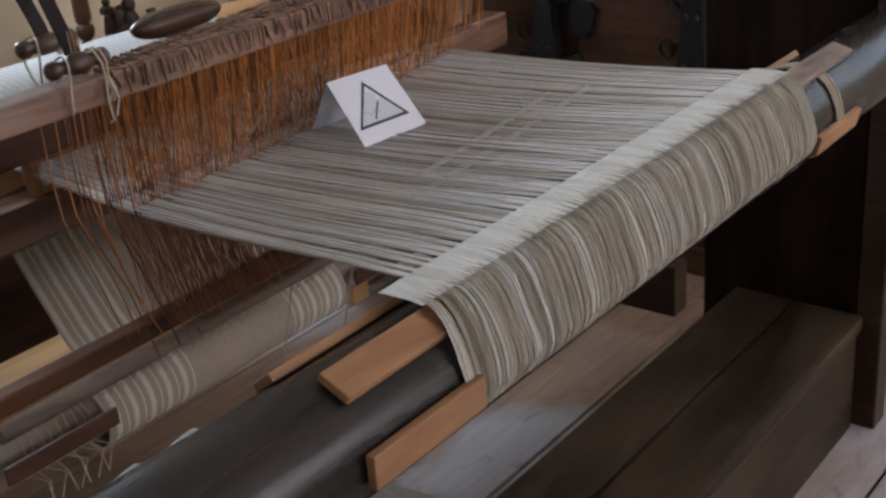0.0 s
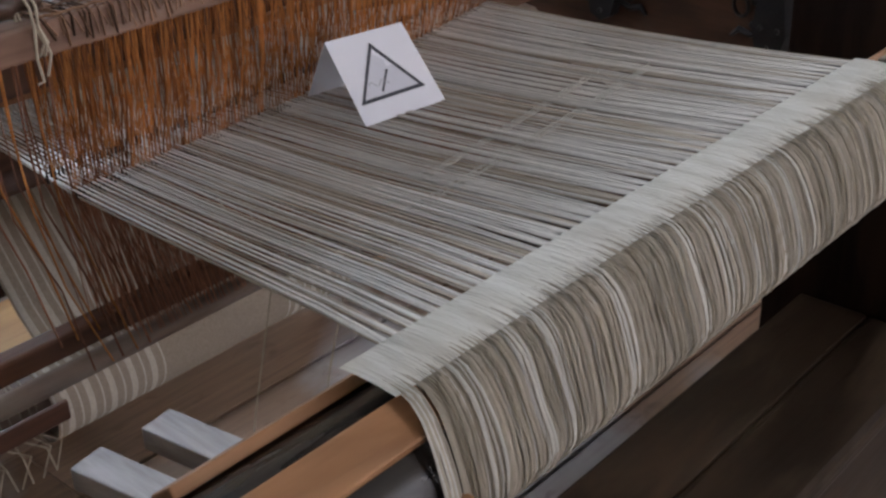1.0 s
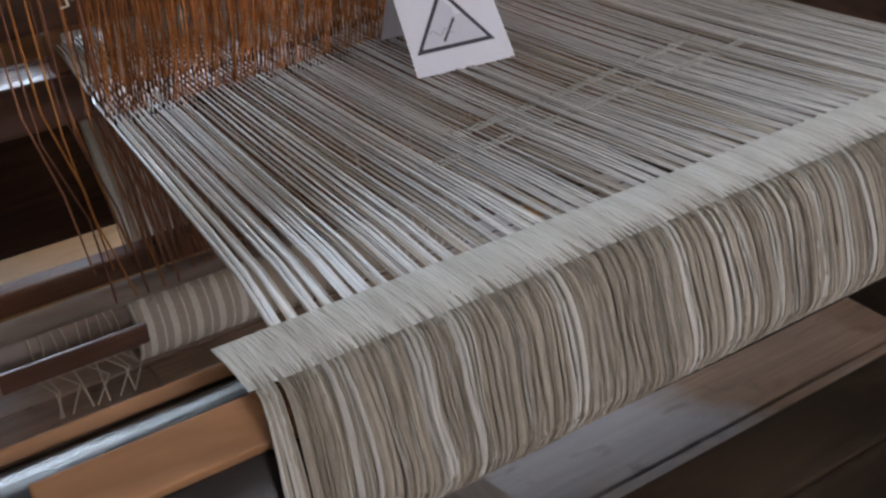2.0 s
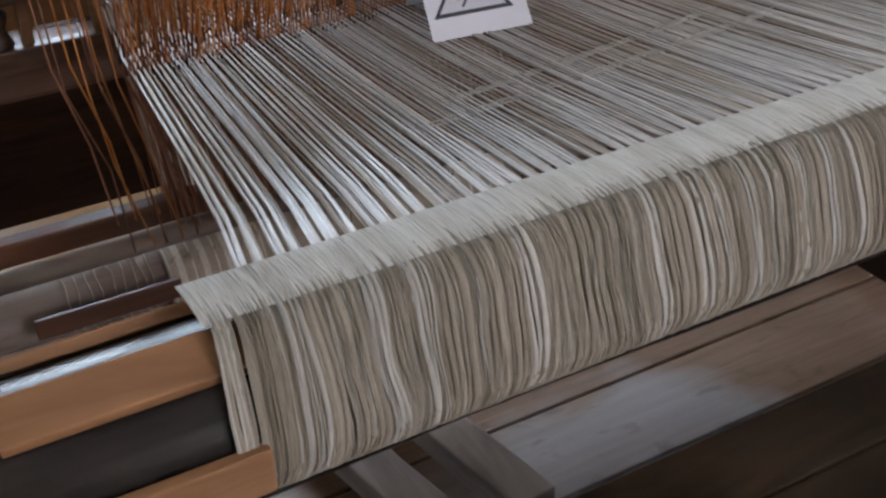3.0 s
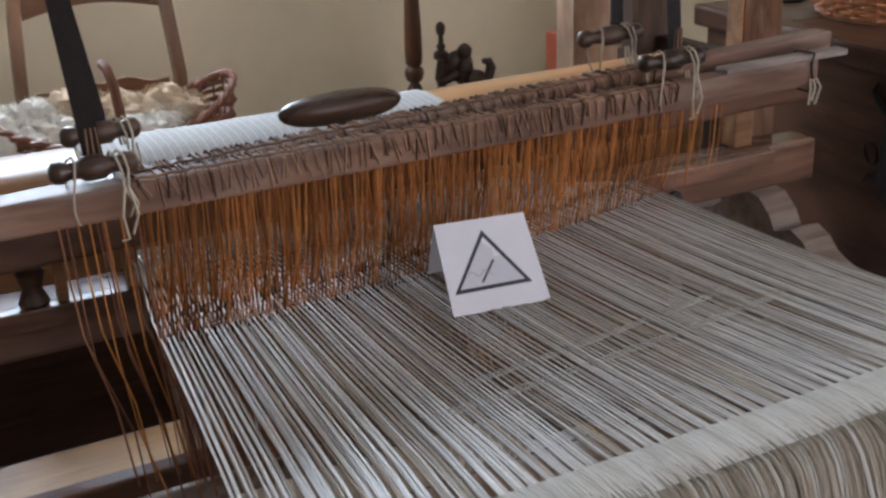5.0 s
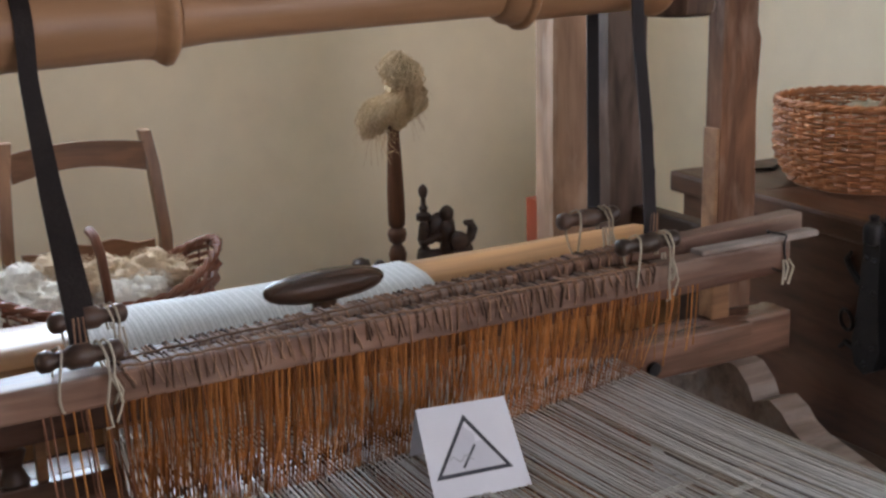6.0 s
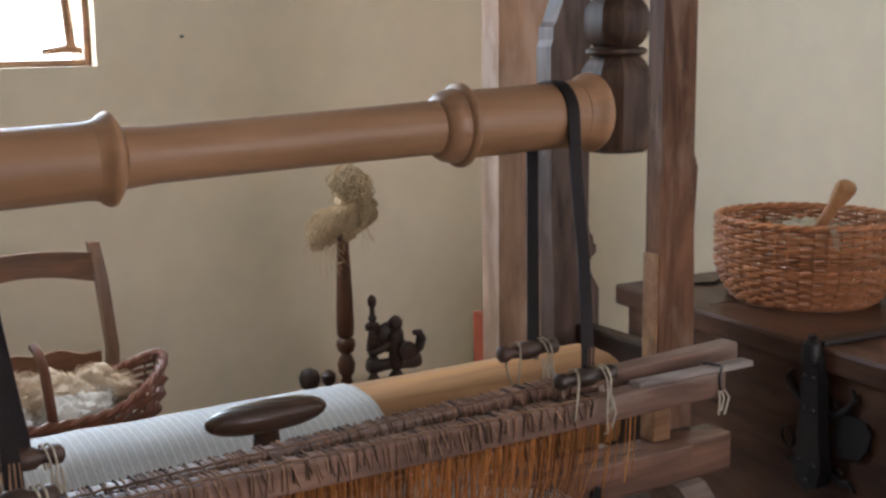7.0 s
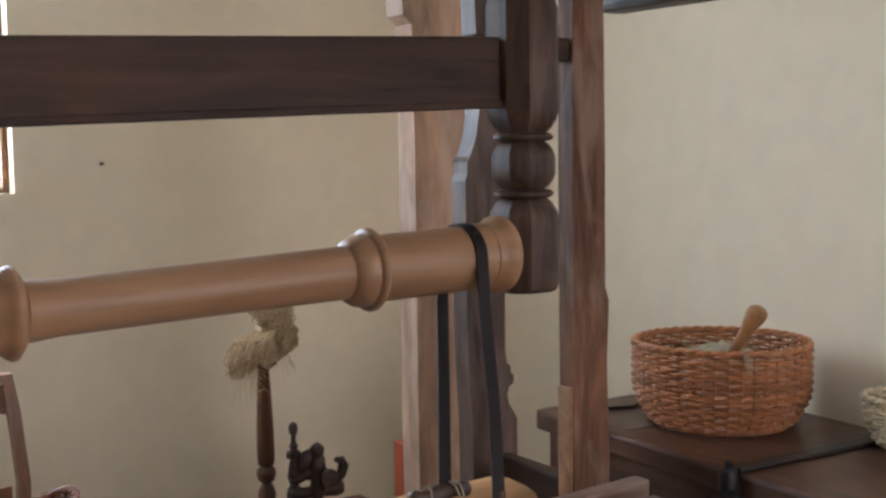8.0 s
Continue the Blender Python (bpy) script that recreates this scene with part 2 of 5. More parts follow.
LASHING_DARK = plain("dark_lashing_string", (0.085, 0.05, 0.034), 0.8, 0, 160, 0.4, 0.3, 0.2, 0.5, 0.001)
REDSTRING = plain("pinkish_string", (0.33, 0.19, 0.125), 0.8, 0, 160, 0.3, 0.3, 0.2, 0.3, 0.001)
REEDCANE = plain("reed_cane", (0.50, 0.44, 0.38), 0.35, 0, 60, 0.25, 0.2, 0.5, 0.25, 0.001)
TWINE = plain("white_twine", (0.42, 0.36, 0.28), 0.8, 0, 160, 0.2, 0.3, 0.3, 0.1, 0.001)
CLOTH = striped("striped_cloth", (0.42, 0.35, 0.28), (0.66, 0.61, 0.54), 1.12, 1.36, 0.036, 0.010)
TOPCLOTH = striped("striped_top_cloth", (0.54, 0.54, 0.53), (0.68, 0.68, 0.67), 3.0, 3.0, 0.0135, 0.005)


def streaked(name, dark, mid, pale):
    """Matted yarn whose strands run across x, streaked at two scales."""
    m, n, l, b = nodes_of(name, 0.85, 0, 0.2)
    broad = grain(n, l, 42.0, (1, 0.10, 0.10), 3, 0.9)
    fine = grain(n, l, 330.0, (1, 0.05, 0.05), 4, 1.2)
    r1 = ramp(n, [(0.36, dark), (0.5, mid), (0.64, pale)])
    r2 = ramp(n, [(0.34, dark), (0.5, mid), (0.66, pale)])
    l.new(broad.outputs[0], r1.inputs[0])
    l.new(fine.outputs[0], r2.inputs[0])
    l.new(blend(n, l, "MIX", 0.5, r1.outputs[0], r2.outputs[0]), b.inputs["Base Color"])
    relief(n, l, b, fine.outputs[0], 0.9, 0.003)
    return m


# same yarn twice: front drop painted shaded, top band painted lit by the window
MATTED_SHADED = streaked("matted_yarn_shaded", (0.225, 0.19, 0.145), (0.285, 0.25, 0.2), (0.40, 0.37, 0.32))
BAND_LIT = streaked("yarn_band_lit", (0.47, 0.455, 0.41), (0.60, 0.59, 0.545), (0.71, 0.705, 0.67))


# ---- mesh helpers ----
class Geo:
    """Collects vertices and faces of one mesh."""

    def __init__(self):
        self.v, self.f = [], []

    def add(self, verts, faces):
        k = len(self.v)
        self.v += [tuple(p) for p in verts]
        self.f += [tuple(i + k for i in q) for q in faces]
        return self

    def box(self, x0, x1, y0, y1, z0, z1, c=0.003):
        """A box with chamfered edges."""
        lo, hi = Vector((x0, y0, z0)), Vector((x1, y1, z1))
        c = min(c, min(hi - lo) * 0.45)
        bm = bmesh.new()
        bmesh.ops.create_cube(bm, size=1)
        for p in bm.verts:
            p.co = Vector([(lo[i] + hi[i]) / 2 + p.co[i] * (hi[i] - lo[i]) for i in range(3)])
        if c > 0:
            bmesh.ops.bevel(bm, geom=list(bm.edges), offset=c, segments=2, affect="EDGES", profile=0.6)
        bm.verts.index_update()
        self.add([p.co for p in bm.verts], [[q.index for q in f.verts] for f in bm.faces])
        bm.free()
        return self

    def tube(self, pts, r, sides=6, flat=1.0, caps=True):
        """A tube along points; r: one radius or one for each point; flat squeezes it upright."""
        pts = [Vector(p) for p in pts]
        rs = r if isinstance(r, (list, tuple)) else [r] * len(pts)
        verts, faces = [], []
        a = None
        for i, p in enumerate(pts):
            d = (pts[min(i + 1, len(pts) - 1)] - pts[max(i - 1, 0)]).normalized()
            if a is None:
                a = d.cross(Vector((0, 0, 1)) if abs(d.z) < 0.9 else Vector((1, 0, 0)))
            a = (a - d * a.dot(d)).normalized()
            b = a.cross(d)
            for k in range(sides):
                t = 2 * math.pi * k / sides
                verts.append(p + a * (math.cos(t) * rs[i]) + b * (math.sin(t) * rs[i] * flat))
        for i in range(len(pts) - 1):
            for k in range(sides):
                q = (k + 1) % sides
                faces.append((i * sides + k, i * sides + q, (i + 1) * sides + q, (i + 1) * sides + k))
        if caps:
            faces.append(tuple(range(sides))[::-1])
            faces.append(tuple((len(pts) - 1) * sides + k for k in range(sides)))
        return self.add(verts, faces)

    def lathe(self, profile, base, axis="z", sides=24, start=0.0):
        """Turns a profile of (along, radius) about an axis through base."""
        base = Vector(base)
        e = {"x": (Vector((1, 0, 0)), Vector((0, 1, 0)), Vector((0, 0, 1))), "y": (Vector((0, 1, 0)), Vector((0, 0, 1)), Vector((1, 0, 0))),
             "z": (Vector((0, 0, 1)), Vector((1, 0, 0)), Vector((0, 1, 0)))}[axis]
        verts = [base + e[0] * h + (e[1] * math.cos(t) + e[2] * math.sin(t)) * r for h, r in profile for t in [start + 2 * math.pi * k / sides for k in range(sides)]]
        faces = [(i * sides + k, i * sides + (k + 1) % sides, (i + 1) * sides + (k + 1) % sides, (i + 1) * sides + k) for i in range(len(profile) - 1) for k in range(sides)]
        faces += [tuple(range(sides))[::-1], tuple((len(profile) - 1) * sides + k for k in range(sides))]
        return self.add(verts, faces)

    def prism(self, outline, axis, a, b):
        """An outline pushed from a to b along an axis; the outline holds the other two coordinates in order."""
        def place(u, v, w):
            return {"x": (w, u, v), "y": (u, w, v), "z": (u, v, w)}[axis]
        n = len(outline)
        verts = [place(u, v, a) for u, v in outline] + [place(u, v, b) for u, v in outline]
        faces = [tuple(range(n))[::-1], tuple(range(n, 2 * n))] + [(i, (i + 1) % n, n + (i + 1) % n, n + i) for i in range(n)]
        return self.add(verts, faces)

    def mesh(self, name, smooth=False):
        me = bpy.data.meshes.new(name)
        me.from_pydata(self.v, [], self.f)
        bm = bmesh.new()
        bm.from_mesh(me)
        bmesh.ops.recalc_face_normals(bm, faces=bm.faces)
        bm.to_mesh(me)
        bm.free()
        if smooth:
            me.polygons.foreach_set("use_smooth", [True] * len(me.polygons))
            me.set_sharp_from_angle(angle=radians(smooth if smooth is not True else 40))
        me.update()
        return me


def thing(name, base, label, category, group="", kind=""):
    ob = new(name)
    ob.location = base
    ob.empty_display_size = 0.05
    return tagged(ob, label, category, group, kind)


def base_of(ob):
    m = Matrix.Translation(ob.location)
    while ob.parent:
        ob = ob.parent
        m = Matrix.Translation(ob.location) @ m
    return m


def part(name, geo, material, parent, label="", smooth=False):
    """One mesh object under a thing or a part; the mesh is given in world metres."""
    me = geo.mesh(name, smooth) if isinstance(geo, Geo) else geo
    if not me.materials:
        me.materials.append(material)
    ob = new(name, me)
    if parent is not None:
        ob.parent = parent
        ob.matrix_parent_inverse = base_of(parent).inverted()
    if label:
        ob["label"] = label
    return ob


def single(name, geo, material, label, category, kind="", smooth=False, group=""):
    return tagged(part(name, geo, material, None, "", smooth), label, category, group, kind)


# ---- the room ----
def wall(name, outline_axis, at, thick, u0, u1, holes, label):
    """A wall of thickness thick from z 0 to TOP, with holes (u0, u1, z0, z1) through it."""
    g = Geo()
    us = sorted({u0, u1, *[h[0] for h in holes], *[h[1] for h in holes]})
    zs = sorted({0.0, TOP, *[h[2] for h in holes], *[h[3] for h in holes]})
    for a, b in zip(us, us[1:]):
        run = []
        for c, d in zip(zs, zs[1:]):
            if any(h[0] <= a and b <= h[1] and h[2] <= c and d <= h[3] for h in holes):
                run.append(None)
            else:
                run.append((c, d))
        for cd in run:
            if cd:
                if outline_axis == "x":
                    g.box(a, b, min(at, at + thick), max(at, at + thick), cd[0], cd[1], 0)
                else:
                    g.box(min(at, at + thick), max(at, at + thick), a, b, cd[0], cd[1], 0)
    return single(name, g, PLASTER, label, "wall", "structure")


WIN_N = (0.75, 1.59, 1.39, 2.45)
# west and south openings are unseen, added to let the fill lamps in
FILL_WIN_W = (1.2, 2.6, 1.0, 2.25)
FILL_WIN_W2 = (-1.3, -0.1, 1.0, 2.25)
FILL_WIN_S = (1.5, 2.9, 0.95, 2.35)
WIN_E = (-0.85, 0.55, 0.95, 2.25)
wall("wall_north", "x", Y1, 0.3, X0 - 0.3, X1 + 0.3, [WIN_N], "cream lime-plastered wall with a small window")
wall("wall_east", "y", X1, 0.3, Y0, Y1, [WIN_E], "cream lime-plastered wall behind the dark chest")
wall("wall_west", "y", X0, -0.3, Y0, Y1, [FILL_WIN_W, FILL_WIN_W2], "cream lime-plastered wall with two added, unseen windows")
wall("wall_south", "x", Y0, -0.3, X0 - 0.3, X1 + 0.3, [FILL_WIN_S], "cream lime-plastered wall with an added, unseen window")
single("ceiling", Geo().box(X0 - 0.3, X1 + 0.3, Y0 - 0.3, Y1 + 0.3, TOP, TOP + 0.2, 0), CEILING, "white painted plaster ceiling", "ceiling", "structure")


def window(name, axis, at, h, outward, label, f=0.045, paint=None):
    """A wooden casement in a hole of a wall, with glazing bars and panes."""
    u0, u1, z0, z1 = h
    root = thing(name, ((u0 + u1) / 2, at, z0) if axis == "x" else (at, (u0 + u1) / 2, z0), label, "window", kind="structure")

    def bx(a, b, c, d, s0, s1, ch=0.004):
        d0, d1 = sorted((at + outward * s0, at + outward * s1))
        return Geo().box(a, b, d0, d1, c, d, ch) if axis == "x" else Geo().box(d0, d1, a, b, c, d, ch)

    paint = paint or WHITEPAINT
    for a, b, c, d in ((u0, u0 + f, z0, z1), (u1 - f, u1, z0, z1), (u0 + f, u1 - f, z0, z0 + f), (u0 + f, u1 - f, z1 - f, z1)):
        part("window_frame", bx(a, b, c, d, 0.06, 0.12), paint, root)
    mid = (u0 + u1) / 2
    part("window_frame", bx(mid - 0.025, mid + 0.025, z0 + f, z1 - f, 0.065, 0.115), WHITEPAINT, root)
    zm = (z0 + z1) / 2
    for a, b in ((u0 + f, mid - 0.025), (mid + 0.025, u1 - f)):
        part("window_frame", bx(a, b, zm - 0.015, zm + 0.015, 0.075, 0.105), WHITEPAINT, root)
        for c, d in ((z0 + f, zm - 0.015), (zm + 0.015, z1 - f)):
            p = part("pane", bx(a, b, c, d, 0.088, 0.092, 0), GLASS, root)
            p.visible_shadow = False
    return root


WHITEPAINT = plain("white_window_paint", (0.75, 0.74, 0.70), 0.5, 0, 12, 0.06, 0.1)
GLASS, gn, gl, gb = nodes_of("window_glass", 0.02)
gb.inputs["Transmission Weight"].default_value, gb.inputs["IOR"].default_value = 1.0, 1.05
window("window_1", "x", Y1, WIN_N, 1, "small brown-framed casement window with bright daylight behind", 0.02, SLAT)
# windows 2 to 4 are made up to go with the fill lamps
window("fill_window_2", "y", X0, FILL_WIN_W, -1, "unseen tall white-framed casement window added for daylight")
window("fill_window_3", "y", X0, FILL_WIN_W2, -1, "unseen tall white-framed casement window added for daylight")
window("fill_window_4", "x", Y0, FILL_WIN_S, -1, "unseen tall white-framed casement window added for daylight")
window("window_5", "y", X1, WIN_E, 1, "unseen tall white-framed casement window added for daylight")
m, n, l, b = nodes_of("bright_distance", 1.0)
b.inputs["Emission Color"].default_value, b.inputs["Emission Strength"].default_value = (0.93, 0.97, 1.0, 1), 4.5
single("backdrop", Geo().box(-2.5, 4.5, Y1 + 2.5, Y1 + 2.52, -0.5, 5.0, 0), m, "pale overcast daylight far outside the window", "backdrop", "structure")
single("ground", Geo().box(-60, 60, -60, 60, -0.35, -0.3, 0), plain("yard", (0.2, 0.19, 0.16), 0.9, scale=2), "plain ground outside the house", "ground", "structure")
single("window_catch", Geo().tube([(1.5, Y1 + 0.05, 1.86), (1.515, Y1 + 0.05, 1.60), (1.527, Y1 + 0.05, 1.45)], [0.011, 0.013, 0.016], 8).tube([(1.44, Y1 + 0.05, 1.435), (1.53, Y1 + 0.05, 1.445), (1.56, Y1 + 0.05, 1.435)], [0.008, 0.014, 0.008], 8), SLAT, "orange-brown wooden window rod with iron foot", "window catch", "structure", True)


# ---- the loom ----
rnd = random.Random(7)
BY, BZ, BR = 0.672, 0.776, 0.066  # axis and radius of the warp beam


def warp_beam():
    t = thing("warp_beam", (1.2, BY, BZ - BR), "dark worn round wooden warp beam of the loom, set into its side frames", "loom beam")
    prof = []
    for i in range(60):
        x = -0.35 + i * (2.42 / 59)
        prof.append((x, BR * (1 + 0.02 * math.sin(x * 5.1) + 0.012 * math.sin(x * 17 + 1))))
    part("beam", Geo().lathe(prof, (0, BY, BZ), "x", 32), BEAM, t, smooth=True)

    def slat(x0, x1, angle, width, thick, mat, label, r=BR):
        """A flat slat along the beam, its middle at an angle (degrees, 90 is straight up, 180 faces the camera's side)."""
        a = radians(angle)
        o = Vector((0, math.cos(a), math.sin(a)))
        s = Vector((0, -math.sin(a), math.cos(a)))
        c = Vector((0, BY, BZ))
        g = Geo().box(x0, x1, -width / 2, width / 2, 0, thick, 0.002)
        g.v = [tuple(Vector((p[0], 0, 0)) + c + s * p[1] + o * (r + p[2])) for p in g.v]
        part("slat", g, mat, t, label)

    slat(0.605, 0.80, 114, 0.036, 0.010, SLAT, "orange-brown wooden slat")
    slat(0.592, 0.80, 51, 0.030, 0.010, SLAT, "orange-brown wooden slat")
    slat(0.596, 0.754, 180, 0.034, 0.010, SLAT, "orange-brown wooden slat")
    slat(1.50, 1.755, 108, 0.034, 0.010, GREYWOOD, "pale weathered slat end")
    slat(1.548, 1.70, 194, 0.030, 0.010, SLAT, "orange-brown wooden slat")
    slat(1.50, 1.72, 51, 0.030, 0.010, SLAT, "orange-brown wooden slat")
    for x in (1.625, 1.634, 1.644):
        pts = [(x + 0.004 * math.sin(k), BY + (BR + 0.004) * math.cos(2 * math.pi * k / 24), BZ + (BR + 0.004) * math.sin(2 * math.pi * k / 24)) for k in range(25)]
        part("binding_string", Geo().tube(pts, 0.0028, 6), TWINE, t)
    part("knot", Geo().lathe([(-0.004, 0.003), (-0.003, 0.011), (0.002, 0.009), (0.004, 0.003)], (0.47, BY - BR - 0.001, BZ + 0.015), "y", 9), SLAT, t, "light broken knot in the dark beam", True)
    return t


warp_beam()


def over_beam(u):
    """The wrapped yarn's way round the beam: u 0 at the back of the top, 0.42 at the front edge, 1 underneath."""
    path = [(0.706, 0.858), (0.69, 0.8595), (0.665, 0.8595), (0.643, 0.857), (0.628, 0.846), (0.617, 0.828), (0.608, 0.806), (0.602, 0.786), (0.600, 0.768), (0.607, 0.750), (0.636, 0.728)]
    s = u * (len(path) - 1)
    i = min(int(s), len(path) - 2)
    k = s - i
    return tuple(path[i][j] * (1 - k) + path[i + 1][j] * k for j in (0, 1))


def yarn_wrap():
    t = thing("yarn_wrap", (1.14, BY, 0.70), "loose bands of undyed linen warp yarn wound over the beam", "yarn")
    def sheet(name, xa, xb, ua, ub, nx, nu, mat, depth, label, out=0.0):
        g = Geo()
        for i in range(nx + 1):
            x = xa + (xb - xa) * i / nx
            for j in range(nu + 1):
                u = ua + (ub - ua) * j / nu
                y, z = over_beam(u)
                front = max(0.0, min(1.0, (u - 0.30) * 5))
                wob = x + front * 0.006 * noise.noise((x * 14, u * 2.5, 1))
                w = depth * front * (noise.noise((wob * 75, u * 1.2, 3)) + 0.4 * noise.noise((wob * 190, u * 1.6, 8))) + 0.4 * depth * noise.noise((x * 300, u * 20, 5))
                g.v.append((x - 0.008 * front * u, y - w * 0.9 - 0.4 * out, z + w * 0.4 + out))
        g.f = [(i * (nu + 1) + j, i * (nu + 1) + j + 1, (i + 1) * (nu + 1) + j + 1, (i + 1) * (nu + 1) + j) for i in range(nx) for j in range(nu)]
        part(name, g, mat, t, label, True)

    # shaded colour on the hanging front, lit colour on the upward top
    sheet("front_layer", 0.757, 1.552, 0.25, 1.0, 520, 26, MATTED_SHADED, 0.0022, "matted beige linen with paler streaks, shade put into its colour")
    sheet("top_band", 0.738, 1.556, 0.0, 0.265, 420, 9, BAND_LIT, 0.0014, "dense pale band of yarn over the slats, top light put into its colour", 0.0008)

    def strand(x, r, lift, steps, seed):
        slip = rnd.uniform(-1, 1)
        bulge = lift + 0.003 * max(0, noise.noise((x * 16, 0.3, 0)))
        pts, rs = [], []
        first = 0.27 - 0.11 * rnd.random()
        for j in range(steps + 1):
            u = first + (1 - first) * j / steps
            y, z = over_beam(u)
            front = max(0.0, min(1.0, (u - 0.28) * 3.5))
            drift = front * (0.009 * noise.noise((x * 11, u * 2.0, 5)) + 0.003 * noise.noise((x * 50, u * 3.5, seed)) + 0.002 * slip * math.sin(u * 9 + slip * 3))
            out = bulge * front * math.sin(min(1, u * 1.05) * math.pi)
            pts.append((x + drift - 0.010 * front * u, y - out * 0.9 - 0.0003, z + out * 0.35 + 0.0008))
            rs.append(r * min(1.0, 0.25 + 0.4 * j))
        return pts, rs

    count = 210
    for i in range(count):
        f = i / (count - 1)
        x = 0.743 + 0.806 * f + rnd.uniform(-0.002, 0.002)
        if 0.748 < x < 0.758:
            continue
        tone = 1.3 * noise.noise((x * 48, 4.2, 0)) + rnd.uniform(-0.16, 0.16)
        pts, rs = strand(x, rnd.choice((0.0008, 0.0012, 0.0016, 0.0022)), rnd.uniform(0, 0.0008), 18, 9)
        part("yarn_strand", Geo().tube(pts, rs, 6, 0.28, False), PALEYARN if tone > 0.30 else LINEN if tone > -0.40 else LINEN_DARK, t, smooth=True)
    for i in range(9):
        pts, rs = strand(0.7425 + 0.0014 * i, 0.0012, 0.0004, 18, 9)
        part("yarn_strand", Geo().tube(pts, rs, 6, 0.4, False), LINEN if i % 3 else PALEYARN, t, smooth=True)
    for mat, n in ((LINEN, 150), (LINEN_DARK, 40), (PALEYARN, 60)):
        g = Geo()
        for i in range(n):
            x = 0.760 + 0.785 * rnd.random()
            pts, rs = strand(x, rnd.uniform(0.0003, 0.0006), rnd.uniform(0.0, 0.0024), 12, 9 + rnd.random())
            g.tube(pts, rs, 4, 1, False)
        tagged(part("loose_yarn", g, mat, t, "fine loose linen strands", True), kind="stuff")
    return t


yarn_wrap()


def warp_threads():
    t = thing("warp", (1.15, 1.1, 0.78), "pale linen warp threads stretched from the beam to the heddles", "warp threads")
    groups, each = 56, 4
    for g in range(groups):
        fan = rnd.uniform(0.75, 1.15)
        xg = 0.784 + 0.762 * (g + rnd.uniform(-0.12, 0.12)) / (groups - 1)
        slack = rnd.uniform(0.004, 0.008)
        for k in range(each):
            f = (g + (k + 0.5) / each * 0.97) / groups
            up = k % 2
            xa = xg + (k - 1.5) * 0.0023 * fan + rnd.uniform(-0.0004, 0.0004)
            xb, xc = 0.862 + 0.678 * f + rnd.uniform(-0.0012, 0.0012), 0.895 + 0.62 * f
            yb = 1.238 + 0.054 * up
            zb = (0.796 if up else 0.790) + 0.046 * f ** 2.2
            sag = slack + rnd.uniform(0, 0.0015)
            pts = [(xa - 0.001, 0.684, 0.8555)]
            for j in range(7):
                u = j / 6
                h = u ** 0.8
                pts.append((xa + (xb - xa) * h, 0.700 + (yb - 0.70) * u, 0.8570 + (zb - 0.857) * u - sag * math.sin(u * math.pi)))
            pts.append((xc, 1.50, 0.782 + 0.004 * up))
            pts.append((xc, 1.66, 0.800))
            r = rnd.choice((0.0011, 0.0013, 0.0016, 0.0019))
            tone = noise.noise((xg * 30, 2.2, k * 0.4)) + rnd.uniform(-0.3, 0.3)
            part("warp_thread", Geo().tube(pts, [r] * 4 + [r * 0.95] * 4 + [r * 0.75] * 2, 5, 0.7, False), WARPYARN if tone > -0.22 else WARPDULL, t, smooth=True)
    for y, x0, x1, n in ((0.868, 1.02, 1.44, 5), (0.915, 1.06, 1.40, 5)):
        for i in range(n):
            a, b = x0 + rnd.uniform(-0.03, 0.06), x1 + rnd.uniform(-0.02, 0.03)
            ph = rnd.uniform(0, 6)
            line = []
            for j in range(41):
                u = j / 40
                yy = y + 0.0028 * i + 0.030 * u + rnd.uniform(-0.0004, 0.0004)
                x = a + (b - a) * u
                zb = 0.796 + 0.046 * max(0.0, (x - 0.862) / 0.678) ** 2.2
                line.append((x, yy, 0.857 + (zb - 0.857) * (yy - 0.70) / 0.56 - 0.0045 + 0.0008 * math.sin(j * 2.6 + ph)))
            part("cross_thread", Geo().tube(line, 0.0008, 4, 0.8, False), PALEYARN, t, "", True)
    return t


warp_threads()


